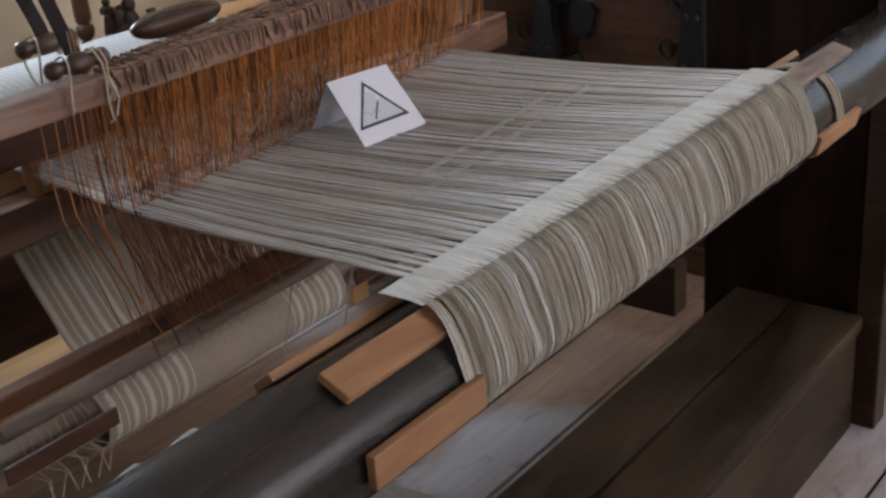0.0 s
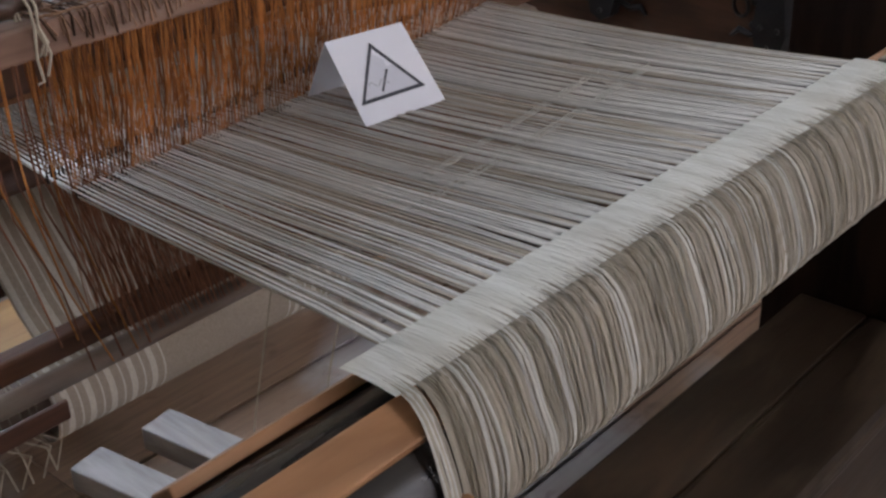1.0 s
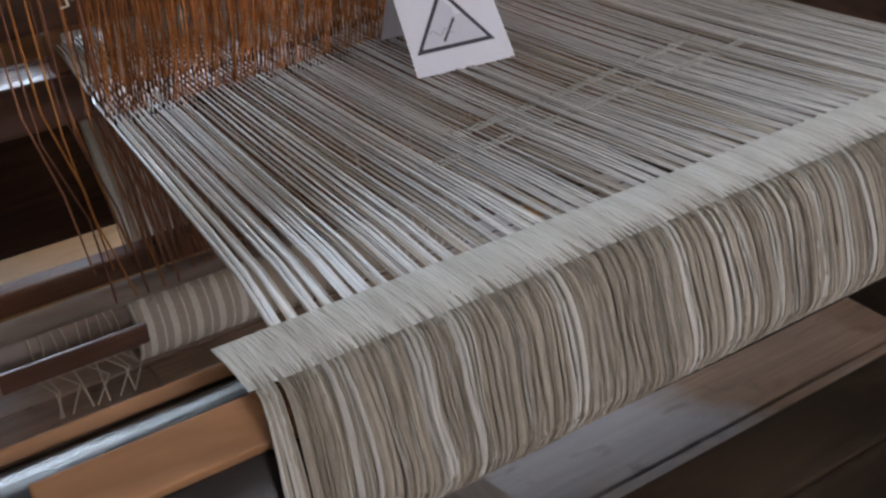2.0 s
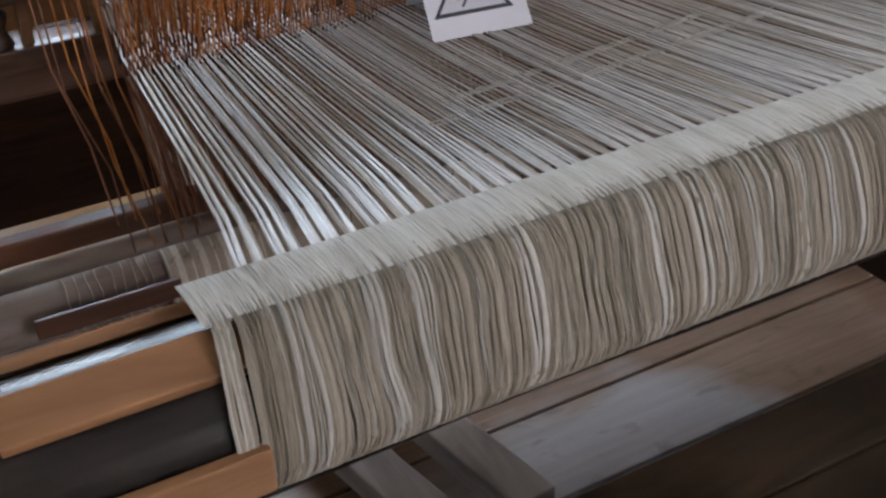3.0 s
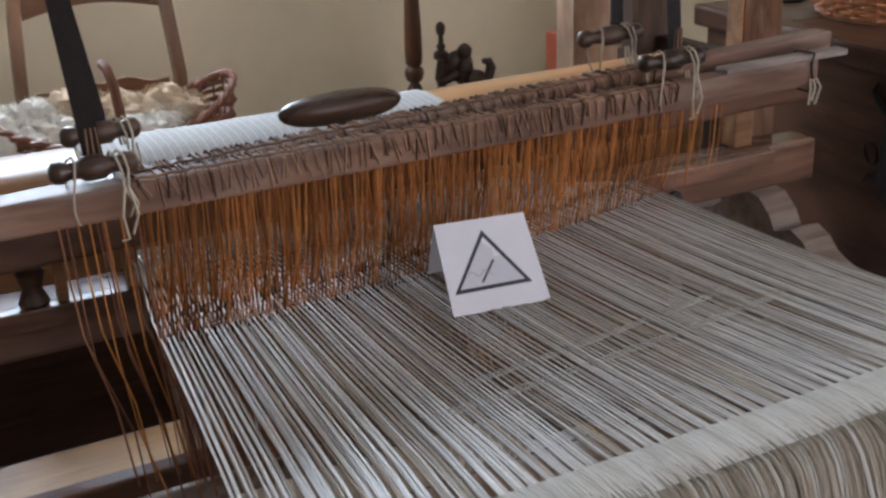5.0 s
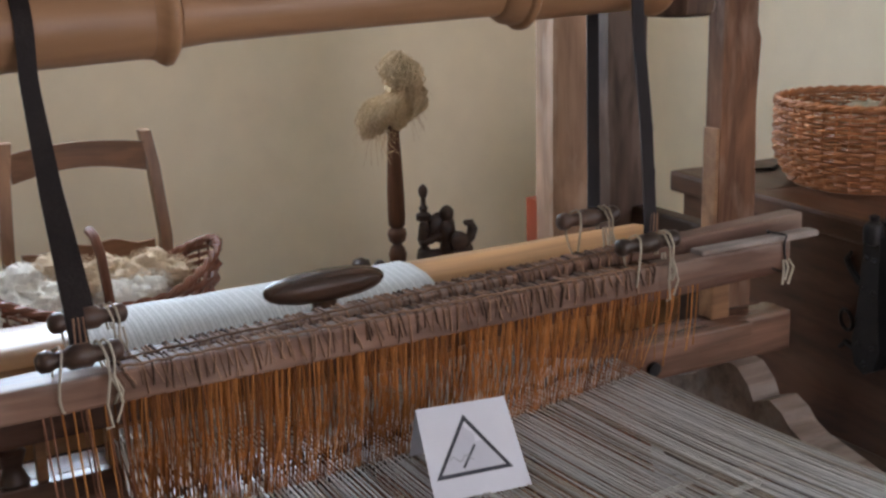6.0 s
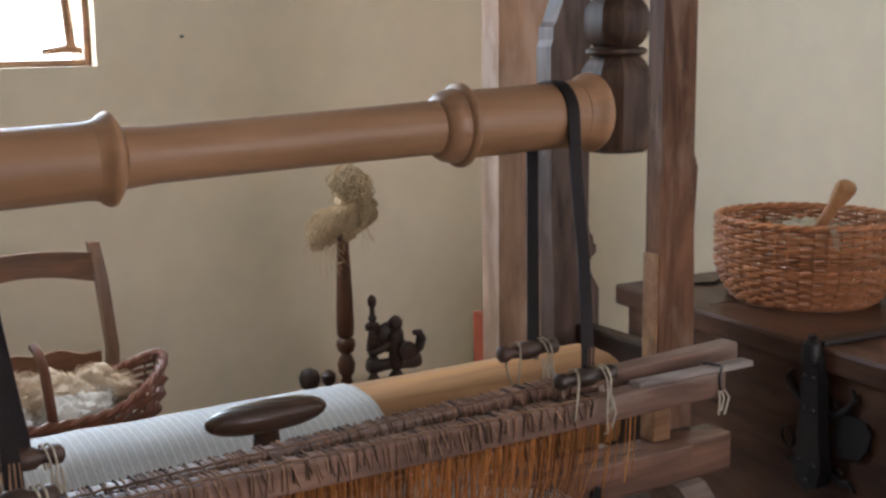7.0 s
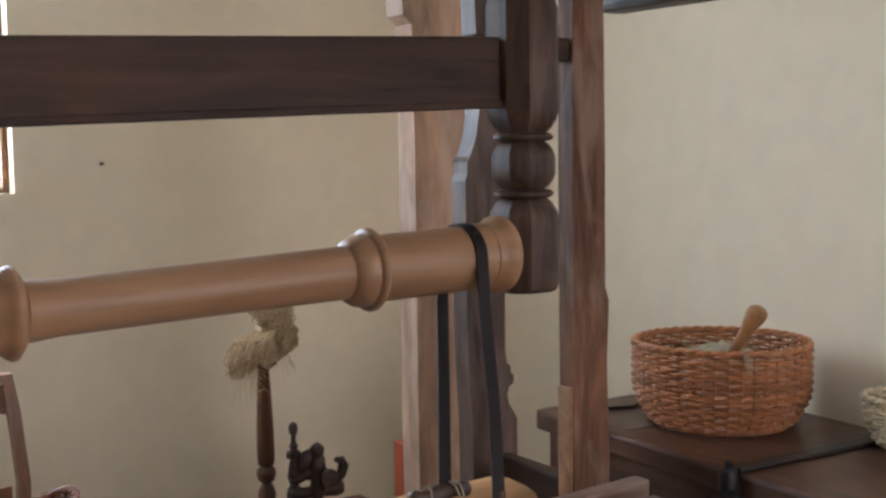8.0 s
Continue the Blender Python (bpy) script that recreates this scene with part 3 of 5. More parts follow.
def harness(y, z0, z1, x0, x1, low_y, low_z, eye_z, tip, label, low_round, count):
    """A shaft: upper bar with lashings, lower bar, and heddle strings between them; tip: how far the bar rises for each metre."""
    t = thing("harness", ((x0 + x1) / 2, y, low_z - 0.03), label, "loom harness", "heddle harnesses of the loom")
    hw = 0.016

    def rise(x):
        return tip * (x - 0.875)

    g = Geo().box(x0, x1, y - hw, y + hw, z0, z1, 0.004)
    g.v = [(p[0], p[1] + 0.001 * math.sin(p[0] * 9), p[2] + rise(p[0])) for p in g.v]
    part("upper_bar", g, REDWOOD, t)
    if low_round:
        g = Geo().tube([(0.585, low_y, low_z), (1.0, low_y, low_z + 0.002), (1.75, low_y, low_z)], [0.012, 0.013, 0.012], 14)
        part("lower_bar", g, GREYWOOD, t, "round grey-brown lower stick", 50)
    else:
        part("lower_bar", Geo().box(0.40, 1.80, low_y - 0.013, low_y + 0.013, low_z - 0.016, low_z + 0.012, 0.004), LOWBAR, t)
    for i in range(count):
        f = i / (count - 1)
        x = 0.865 + 0.685 * f + rnd.uniform(-0.004, 0.004)
        xe = 0.862 + 0.678 * f
        ez = eye_z + 0.046 * f ** 2.2 + rnd.uniform(-0.004, 0.004)
        xl = 0.875 + 0.66 * f + rnd.uniform(-0.008, 0.008)
        r = rnd.uniform(0.0005, 0.0010)
        w = rnd.uniform(0.001, 0.004)
        top = z0 + 0.002 + rise(x)
        g = Geo()
        for q in (-1, 1):
            g.tube([(x + q * w, y - (hw + 0.001) * q, top), (x + q * w * 1.3 + rnd.uniform(-0.004, 0.004), y - 0.006 * q, (top + ez) / 2), (xe + q * 0.0008, y, ez + 0.005)], [r * 1.4, r * 1.2, r], 4, 1, False)
        part("heddle_string", g, HEDDLE if rnd.random() < 0.72 else HEDDLE_DARK, t)
        g = Geo()
        g.tube([(xe, y, ez + 0.007), (xe, y, ez - 0.009)], [0.0011, 0.0016], 5, 1, False)
        part("heddle_eye", g, KNOT, t, "dark knotted eye")
        g = Geo()
        for q in (-1, 0, 1):
            mid = (xe + xl) / 2 + q * 0.005 + rnd.uniform(-0.004, 0.004)
            g.tube([(xe, y, ez - 0.008), (mid, (y + low_y) / 2, (ez + low_z) / 2), (xl + q * 0.004, low_y - q * 0.014, low_z + 0.01)], r * 0.9, 4, 1, False)
        part("lower_heddle_string", g, HEDDLE_LOW, t, "faded red-brown string")
    for k in range(5):
        x = 0.775 + 0.018 * k + rnd.uniform(-0.006, 0.006)
        ez = eye_z
        g = Geo().tube([(x, y - hw - 0.001, z0 + 0.002), (x + 0.006, y - 0.004, (z0 + ez) / 2), (x + 0.012, y, ez), (x + 0.03 + rnd.uniform(-0.01, 0.01), (y + low_y) / 2, (ez + low_z) / 2), (x + 0.04, low_y - 0.015, low_z)], rnd.uniform(0.0007, 0.0013), 4, 1, False)
        part("loose_heddle", g, HEDDLE if k % 2 else HEDDLE_LOW, t)
    for k in range(7):
        x = 1.556 + 0.011 * k + rnd.uniform(-0.004, 0.004)
        low = 0.862 + rnd.uniform(-0.02, 0.02)
        g = Geo().tube([(x, y - hw - 0.001, z0 + rise(x)), (x + 0.004, y - 0.010, (z0 + low) / 2), (x + rnd.uniform(-0.004, 0.006), y - 0.006, low)], rnd.uniform(0.0008, 0.0014), 4, 1, False)
        part("loose_heddle", g, HEDDLE, t)
    n = 140
    for i in range(n):
        f = i / (n - 1)
        x = 0.856 + 0.69 * f + rnd.uniform(-0.003, 0.003)
        lean = rnd.uniform(-0.010, 0.004)
        r = rnd.uniform(0.0007, 0.0019)
        o = hw + 0.0022
        pts = [(x, y - o, z0 + rnd.uniform(0.004, 0.02)), (x + lean, y - o, z1 - 0.003), (x + lean, y - hw + 0.005, z1 + 0.0022), (x + lean * 1.3, y + hw - 0.004, z1 + 0.0022), (x + lean * 1.4, y + o, z1 - 0.006), (x + lean, y + o, z0 + 0.004)]
        pts = [(a, b, c + rise(x)) for a, b, c in pts]
        part("lashing", Geo().tube(pts, r, 5, 0.7, False), (LASHING, LASHING_DARK, REDSTRING)[rnd.choice((0, 0, 1, 2, 2))], t)
    cord = [(0.85 + 0.70 * k / 90, y - hw + 0.002 + 0.004 * noise.noise((k * 0.5, y, 0)), z1 + 0.0035 + rise(0.85 + 0.70 * k / 90) + 0.002 * noise.noise((k * 0.7, 3, y))) for k in range(91)]
    part("ridge_cord", Geo().tube(cord, 0.0016, 5), LASHING, t)
    if low_round:
        part("end_stick", Geo().box(1.63, 1.845, y - 0.012, y + 0.012, z1 + 0.0005, z1 + 0.010, 0.003), GREYWOOD, t, "thin grey stick tied on the bar end")
        xe = x1 - 0.012
        zm, hz = (z0 + z1) / 2 + 0.004, (z1 - z0) / 2 + 0.008
        loop = []
        for k in range(25):
            a = 2 * math.pi * k / 24
            loop.append((xe + 0.003 * math.sin(k), y + 0.0185 * math.copysign(min(1, 1.6 * abs(math.cos(a))), math.cos(a)), zm + hz * math.copysign(min(1, 1.6 * abs(math.sin(a))), math.sin(a))))
        part("end_tie", Geo().tube(loop, 0.0016, 5), IRON, t, "thin dark wire round the bar")
        for dx in (0.0, 0.006, -0.005):
            part("end_string", Geo().tube([(xe + dx, y - 0.019, z0 + 0.014), (xe + 1.6 * dx + 0.004, y - 0.021, z0 + 0.002), (xe + dx, y - 0.020, z0 - 0.016 - abs(dx))], 0.0018, 5), TWINE, t, "knotted white string end")
    return t


harness(1.238, 0.950, 0.986, 0.42, 1.787, 1.20, 0.618, 0.792, 0.004, "front loom harness, weathered bar lashed with dark string and orange heddles", True, 140)
harness(1.292, 0.940, 0.977, 0.42, 1.862, 1.262, 0.622, 0.800, 0.034, "rear loom harness, reddish bar lashed with dark string and orange heddles", False, 140)


def batten():
    t = thing("batten", (1.4, 1.55, 0.67), "hanging batten of worn brown wood with reed and tall uprights", "loom batten")
    part("race", Geo().box(0.30, 2.115, 1.535, 1.60, 0.676, 0.750, 0.007), RACE, t, "worn pitted lower batten bar")
    part("race_ledge", Geo().box(0.30, 2.00, 1.512, 1.5345, 0.722, 0.752, 0.003), RACE, t)
    g = Geo().box(0.30, 2.062, 1.505, 1.555, 0.808, 0.868, 0.006)
    g.v = [(x, y, z + 0.020 * (x - 0.75)) for x, y, z in g.v]
    part("hand_tree", g, HANDTREE, t, "worn grey-brown upper batten bar")
    part("reed_strip", Geo().box(0.892, 1.56, 1.522, 1.538, 0.7525, 0.764, 0.002), SLAT, t)
    part("reed_strip", Geo().box(0.892, 1.56, 1.522, 1.538, 0.800, 0.8105, 0.002), SLAT, t)
    for i in range(120):
        x = 0.902 + 0.64 * i / 119
        part("reed_dent", Geo().box(x - 0.0011, x + 0.0011, 1.524, 1.536, 0.7635, 0.8005, 0), REEDCANE, t)
    for x in (0.898, 1.552):
        part("reed_end", Geo().box(x - 0.008, x + 0.008, 1.520, 1.540, 0.7525, 0.8105, 0.002), SLAT, t)
    prof = [(0.750, 0.016), (0.757, 0.02), (0.763, 0.017), (0.775, 0.012), (0.79, 0.017), (0.797, 0.019), (0.802, 0.013), (0.806, 0.016), (0.8085, 0.017)]
    part("baluster", Geo().lathe(prof, (0.772, 1.53, 0), "z", 16), DARKTURNED, t, "dark turned baluster", 50)
    part("reed_stop", Geo().box(0.800, 0.814, 1.520, 1.536, 0.7525, 0.8085, 0.002), SLAT, t)
    for x0, x1 in ((1.993, 2.072), (0.34, 0.42)):
        sx = x0
        g = Geo().prism([(sx, 0.7505), (sx + 0.08, 0.7505), (sx + 0.084, 0.95), (sx + 0.079, 1.12), (sx + 0.085, 1.23), (sx + 0.076, 1.255), (sx + 0.077, 1.5), (sx + 0.073, 1.95), (sx + 0.006, 1.95), (sx + 0.001, 1.5), (sx + 0.0, 1.082), (sx, 1.081)], "y", 1.601, 1.640)
        part("sword", g, SWORD, t, "rough weathered upright")
        part("sword_strip", Geo().box(sx - 0.007, sx - 0.0003, 1.603, 1.638, 0.7505, 1.08, 0.002), SLAT, t, "pale orange wooden strip")
    part("spacer", Geo().box(1.95, 1.99, 1.561, 1.598, 0.7505, 0.830, 0.004), SLAT, t)
    part("bolt", Geo().lathe([(0, 0.012), (0.006, 0.012), (0.008, 0.008)], (1.80, 1.527, 0.700), "y", 10), IRON, t)
    return t


batten()


def roller():
    t = thing("roller", (1.22, 1.40, 1.29), "smooth honey-coloured turned roller across the top of the loom", "loom roller")
    c = (0, 1.40, 1.343)

    def turned(name, prof, label=""):
        g = Geo().lathe(prof, c, "x", 40)
        g.v = [(x, y, z + 0.032 * (x - 1.34)) for x, y, z in g.v]
        part(name, g, HONEY, t, label, 50)

    turned("thick_end", [(0.774, 0.040), (0.775, 0.047), (0.80, 0.045), (0.945, 0.045), (0.956, 0.046), (0.957, 0.040)])
    turned("middle", [(0.989, 0.030), (0.99, 0.037), (1.03, 0.034), (1.22, 0.0345), (1.395, 0.036), (1.4155, 0.0365), (1.416, 0.03)])
    turned("thick_end", [(1.461, 0.04), (1.462, 0.046), (1.49, 0.0465), (1.63, 0.047), (1.645, 0.048), (1.646, 0.04)])
    for x in (0.758, 0.972):
        turned("ring", [(x - 0.016, 0.030), (x - 0.0155, 0.046), (x - 0.008, 0.048), (x - 0.004, 0.052), (x + 0.002, 0.0555), (x + 0.007, 0.055), (x + 0.010, 0.051), (x + 0.0145, 0.045), (x + 0.0165, 0.030)])
    turned("ring", [(1.416, 0.030), (1.4165, 0.038), (1.421, 0.043), (1.428, 0.0475), (1.438, 0.050), (1.446, 0.050), (1.4475, 0.0545), (1.451, 0.0575), (1.455, 0.0575), (1.4585, 0.0545), (1.4605, 0.048), (1.461, 0.030)])
    turned("ring", [(1.6465, 0.030), (1.647, 0.0475), (1.654, 0.0485), (1.662, 0.052), (1.669, 0.0565), (1.676, 0.0575), (1.681, 0.055), (1.684, 0.020), (1.685, 0.018)])
    turned("pin", [(1.6855, 0.010), (1.686, 0.016), (1.735, 0.016)])
    turned("pin", [(0.70, 0.010), (0.701, 0.016), (0.7415, 0.016)])
    return t


roller()


def strap(x, top_r, front, back, label):
    """A leather strap over the roller with two ends hanging; each end is a list of (dx, y, z)."""
    t = thing("strap", (x, 1.40, 1.0), label, "strap", "leather straps over the roller")
    w, th = 0.0098, 0.0028
    arc = [(1.40 + top_r * math.cos(radians(a)), 1.343 + 0.032 * (x - 1.34) + top_r * math.sin(radians(a))) for a in range(0, 181, 12)]
    line = [(p[0], p[1], p[2]) for p in back[::-1]] + [(0, y, z) for y, z in arc] + list(front)
    g = Geo()
    n = len(line)
    for i, (dx, y, z) in enumerate(line):
        a, b = line[max(i - 1, 0)], line[min(i + 1, n - 1)]
        d = Vector((0, b[1] - a[1], b[2] - a[2])).normalized()
        o = Vector((0, -d.z, d.y)) * th
        for s in (-1, 1):
            for q in (0, 1):
                g.v.append((x + dx + s * w, y + o.y * q, z + o.z * q))
    for i in range(n - 1):
        k, j = i * 4, i * 4 + 4
        g.f += [(k, k + 2, j + 2, j), (k + 1, j + 1, j + 3, k + 3), (k, j, j + 1, k + 1), (k + 2, k + 3, j + 3, j + 2)]
    g.f += [(0, 1, 3, 2), (4 * n - 4, 4 * n - 2, 4 * n - 1, 4 * n - 3)]
    part("band", g, LEATHER, t, smooth=True)
    dx, y, z = front[-1]
    for s in (-0.006, 0.0, 0.006):
        part("lacing", Geo().tube([(x + dx + s, y - 0.0045, z + 0.002), (x + dx * 0.93 + s * 0.8, y - 0.001, z + 0.035)], 0.0010, 5), LASHING, t, "brown stitched lacing")
    return t


strap(0.815, 0.049, [(-0.002, 1.345, 1.28), (-0.002, 1.30, 1.16), (0, 1.245, 1.04), (0, 1.232, 1.012)], [(0.012, 1.448, 1.30), (0.02, 1.40, 1.15), (0.028, 1.34, 1.035), (0.028, 1.335, 1.02)], "black leather strap over the roller holding wooden toggles")
strap(1.612, 0.0505, [(0.0, 1.345, 1.28), (-0.02, 1.30, 1.16), (-0.055, 1.245, 1.05), (-0.062, 1.235, 1.022)], [(-0.004, 1.448, 1.30), (-0.03, 1.41, 1.17), (-0.075, 1.345, 1.06), (-0.08, 1.338, 1.04)], "black leather strap over the roller holding wooden toggles")


def toggle(x, y, z, length, label):
    t = thing("toggle", (x, y, z - 0.012), label, "toggle", "wooden toggles of the harness")
    h = length / 2
    prof = [(-h, 0.006), (-h + 0.004, 0.011), (-h + 0.012, 0.012), (-h + 0.02, 0.008), (-0.014, 0.0095), (-0.01, 0.013), (0.01, 0.013), (0.014, 0.0095), (h - 0.02, 0.008), (h - 0.012, 0.012), (h - 0.004, 0.011), (h, 0.006)]
    part("peg", Geo().lathe(prof, (x, y, z), "x", 14), DARKTURNED, t, smooth=50)
    for s in (-0.023, 0.021, 0.027):
        g = Geo()
        pts = []
        for k in range(13):
            a = 2 * math.pi * k / 12
            pts.append((x + s + 0.004 * math.sin(a * 2 + s * 100) + 0.012 * (s > 0) * (math.sin(a) < 0), y + 0.016 * math.cos(a), z - 0.022 + 0.036 * math.sin(a)))
        part("loop", g.tube(pts, 0.0015, 5, 1, False), TWINE, t, "knotted white twine")
    g = Geo().tube([(x + 0.025, y - 0.016, z - 0.02), (x + 0.018, y - 0.022, z - 0.05), (x + 0.022, y - 0.02, z - 0.075), (x + 0.014, y - 0.022, z - 0.075)], 0.0015, 5)
    part("loose_end", g.tube([(x + 0.028, y - 0.016, z - 0.02), (x + 0.034, y - 0.021, z - 0.05), (x + 0.026, y - 0.022, z - 0.07)], 0.0015, 5), TWINE, t)
    return t


toggle(0.812, 1.226, 1.008, 0.088, "dark turned wooden toggle tied to the harness with white twine")
toggle(0.845, 1.333, 1.014, 0.086, "dark turned wooden toggle tied to the harness with white twine")
toggle(1.540, 1.228, 1.020, 0.10, "dark turned wooden toggle tied to the harness with white twine")
toggle(1.522, 1.335, 1.036, 0.10, "dark turned wooden toggle tied to the harness with white twine")


def pendant(x):
    """A hanger of chamfered blocks with beads between, which carries the roller's end."""
    t = thing("pendant", (x, 1.42, 1.292), "dark carved wooden hanger with chamfered blocks and beads", "loom hanger", "carved hangers of the loom")

    def block(z0, z1, r, c, soft):
        s = [(r, c), (c, r), (-c, r), (-r, c), (-r, -c), (-c, -r), (c, -r), (r, -c)]
        zs = [(z0, 0.60), (z0 + soft * 0.3, 0.80), (z0 + soft * 0.65, 0.94), (z0 + soft, 1.0), (z1 - soft, 1.0), (z1 - soft * 0.65, 0.94), (z1 - soft * 0.3, 0.80), (z1, 0.60)]
        if z0 < 1.3:
            zs[:3] = [(z0, 0.80), (z0 + 0.004, 0.93), (z0 + 0.012, 0.98)]
        v = [(x + 0.004 + u * k, 1.42 + w * k, z) for z, k in zs for u, w in s]
        f = [(i * 8 + a, i * 8 + (a + 1) % 8, (i + 1) * 8 + (a + 1) % 8, (i + 1) * 8 + a) for i in range(7) for a in range(8)]
        part("block", Geo().add(v, f + [tuple(range(8))[::-1], tuple(56 + a for a in range(8))]), PENDANT, t, "", 18)

    block(1.292, 1.436, 0.049, 0.025, 0.035)
    block(1.444, 1.521, 0.044, 0.022, 0.026)
    block(1.529, 1.752, 0.049, 0.025, 0.035)
    block(1.761, 1.99, 0.050, 0.026, 0.03)
    for z in (1.440, 1.525, 1.7565):
        part("bead", Geo().lathe([(z - 0.008, 0.026), (z - 0.0055, 0.040), (z - 0.002, 0.045), (z + 0.002, 0.045), (z + 0.0055, 0.040), (z + 0.008, 0.026)], (x + 0.004, 1.42, 0), "z", 20), PENDANT, t, "", 50)
    return t


PENDANT = wood("pendant_wood", (0.105, 0.06, 0.04), (0.036, 0.019, 0.012), "z", 0.5, 9.0, 0.6, 0.6, 0.18, 0.05, wear=0.4, worn=(0.14, 0.095, 0.068))
pendant(1.738)
pendant(0.69)
rail = Geo().box(0.735, 1.690, 1.405, 1.445, 1.568, 1.672, 0.004)
rail.v = [(x, y, z + 0.034 * (x - 1.69)) for x, y, z in rail.v]
tr = thing("top_rail", (1.21, 1.425, 1.56), "dark polished board between the carved hangers", "loom rail")
part("board", rail, DARKOAK, tr)
lip = Geo().box(0.735, 1.690, 1.401, 1.4048, 1.569, 1.579, 0.0015)
lip.v = [(x, y, z + 0.034 * (x - 1.69)) for x, y, z in lip.v]
part("edge_bead", lip, DARKOAK, tr)
single("crosspiece", Geo().box(1.786, 1.992, 1.604, 1.638, 1.655, 1.697, 0.005), DARKOAK, "short dark wooden crosspiece beside the batten upright", "loom rail")


def side_frame(x, sign):
    """Carved side of the loom: posts, long rails, scrolled bracket and the bearing board of the warp beam."""
    t = thing("side_frame", (x + 0.06, 1.5, 0.0), "carved dark oak side frame of the old loom", "loom frame", "side frames of the loom")
    carved = [(x + 0.004, 0.0), (x + 0.004, 0.925), (x, 1.0), (x - 0.004, 1.075), (x - 0.006, 1.44), (x, 1.455), (x, 1.48), (x + 0.008, 1.49), (x + 0.024, 1.53), (x + 0.036, 1.60), (x + 0.03, 1.66), (x + 0.02, 1.95),
              (x + 0.10, 1.95), (x + 0.092, 1.60), (x + 0.094, 1.44), (x + 0.092, 1.075), (x + 0.096, 1.052), (x + 0.104, 1.046), (x + 0.106, 1.03), (x + 0.113, 1.024), (x + 0.113, 1.008), (x + 0.100, 1.0), (x + 0.096, 0.985), (x + 0.100, 0.965), (x + 0.112, 0.945), (x + 0.121, 0.930), (x + 0.121, 0.0)]
    part("carved_post", Geo().prism(carved, "y", 1.99, 2.04), CARVED, t, "dark moulded upright")
    part("top_long_rail", Geo().box(x + 0.085, x + 0.16, 0.45, 1.70, 1.755, 1.88, 0.012), DARKOAK_Y, t)
    scroll = [(1.985, 0.50), (1.985, 0.57), (1.74, 0.575), (1.70, 0.592), (1.66, 0.625), (1.62, 0.645), (1.585, 0.640), (1.555, 0.615), (1.54, 0.588), (1.53, 0.592), (1.50, 0.604), (1.47, 0.590), (1.45, 0.570), (1.42, 0.556), (1.30, 0.53), (1.12, 0.52), (1.12, 0.40), (1.985, 0.40)]
    part("scroll_bracket", Geo().prism(scroll, "x", x - 0.01, x + 0.055), GREYWOOD, t, "grey scrolled bracket")
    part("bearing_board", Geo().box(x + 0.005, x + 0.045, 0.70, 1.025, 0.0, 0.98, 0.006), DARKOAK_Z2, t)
    part("edge_post", Geo().box(x - 0.005, x + 0.055, 0.650, 0.699, 0.0, 1.02, 0.005), DARKOAK_Y, t)
    part("upper_long_rail", Geo().box(x + 0.06, x + 0.10, 1.70, 1.989, 0.62, 0.86, 0.006), DARKOAK_Y, t)
    part("low_long_rail", Geo().box(x + 0.06, x + 0.12, 1.121, 1.989, 0.10, 0.22, 0.006), DARKOAK_Y, t)
    part("mid_long_rail", Geo().box(x + 0.06, x + 0.12, 1.121, 1.989, 0.42, 0.52, 0.006), DARKOAK_Y, t)
    return t


CARVED = wood("carved_post_wood", (0.12, 0.075, 0.055), (0.045, 0.026, 0.019), "z", 0.5, 9.0, 0.6, 0.5, 0.25, 0.05, wear=0.4, worn=(0.2, 0.14, 0.11))
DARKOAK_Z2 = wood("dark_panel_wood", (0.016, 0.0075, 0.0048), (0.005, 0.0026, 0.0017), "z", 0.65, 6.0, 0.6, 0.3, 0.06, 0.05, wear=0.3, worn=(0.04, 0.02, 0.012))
side_frame(2.045, 1)
side_frame(0.12, -1)
single("house_post", Geo().prism([(2.118, 0.0), (2.116, 0.9), (2.120, 1.5), (2.118, 1.79), (2.095, 1.81), (2.09, 1.90), (2.09, TOP), (2.262, TOP), (2.262, 1.6), (2.27, 0.9), (2.272, 0.0)], "y", 2.30, 2.37), PALEPOST, "pale weathered broad timber post beside the loom", "post")


def breast_beam():
    out = [(1.745, 0.69), (1.735, 0.71), (1.735, 0.835), (1.748, 0.850), (1.775, 0.857), (1.83, 0.860), (1.875, 0.855), (1.90, 0.842), (1.905, 0.82), (1.90, 0.69)]
    return single("breast_beam", Geo().prism(out, "x", 0.15, 2.02), BREAST, "golden-brown rounded breast beam of the loom", "loom beam", smooth=35)


breast_beam()


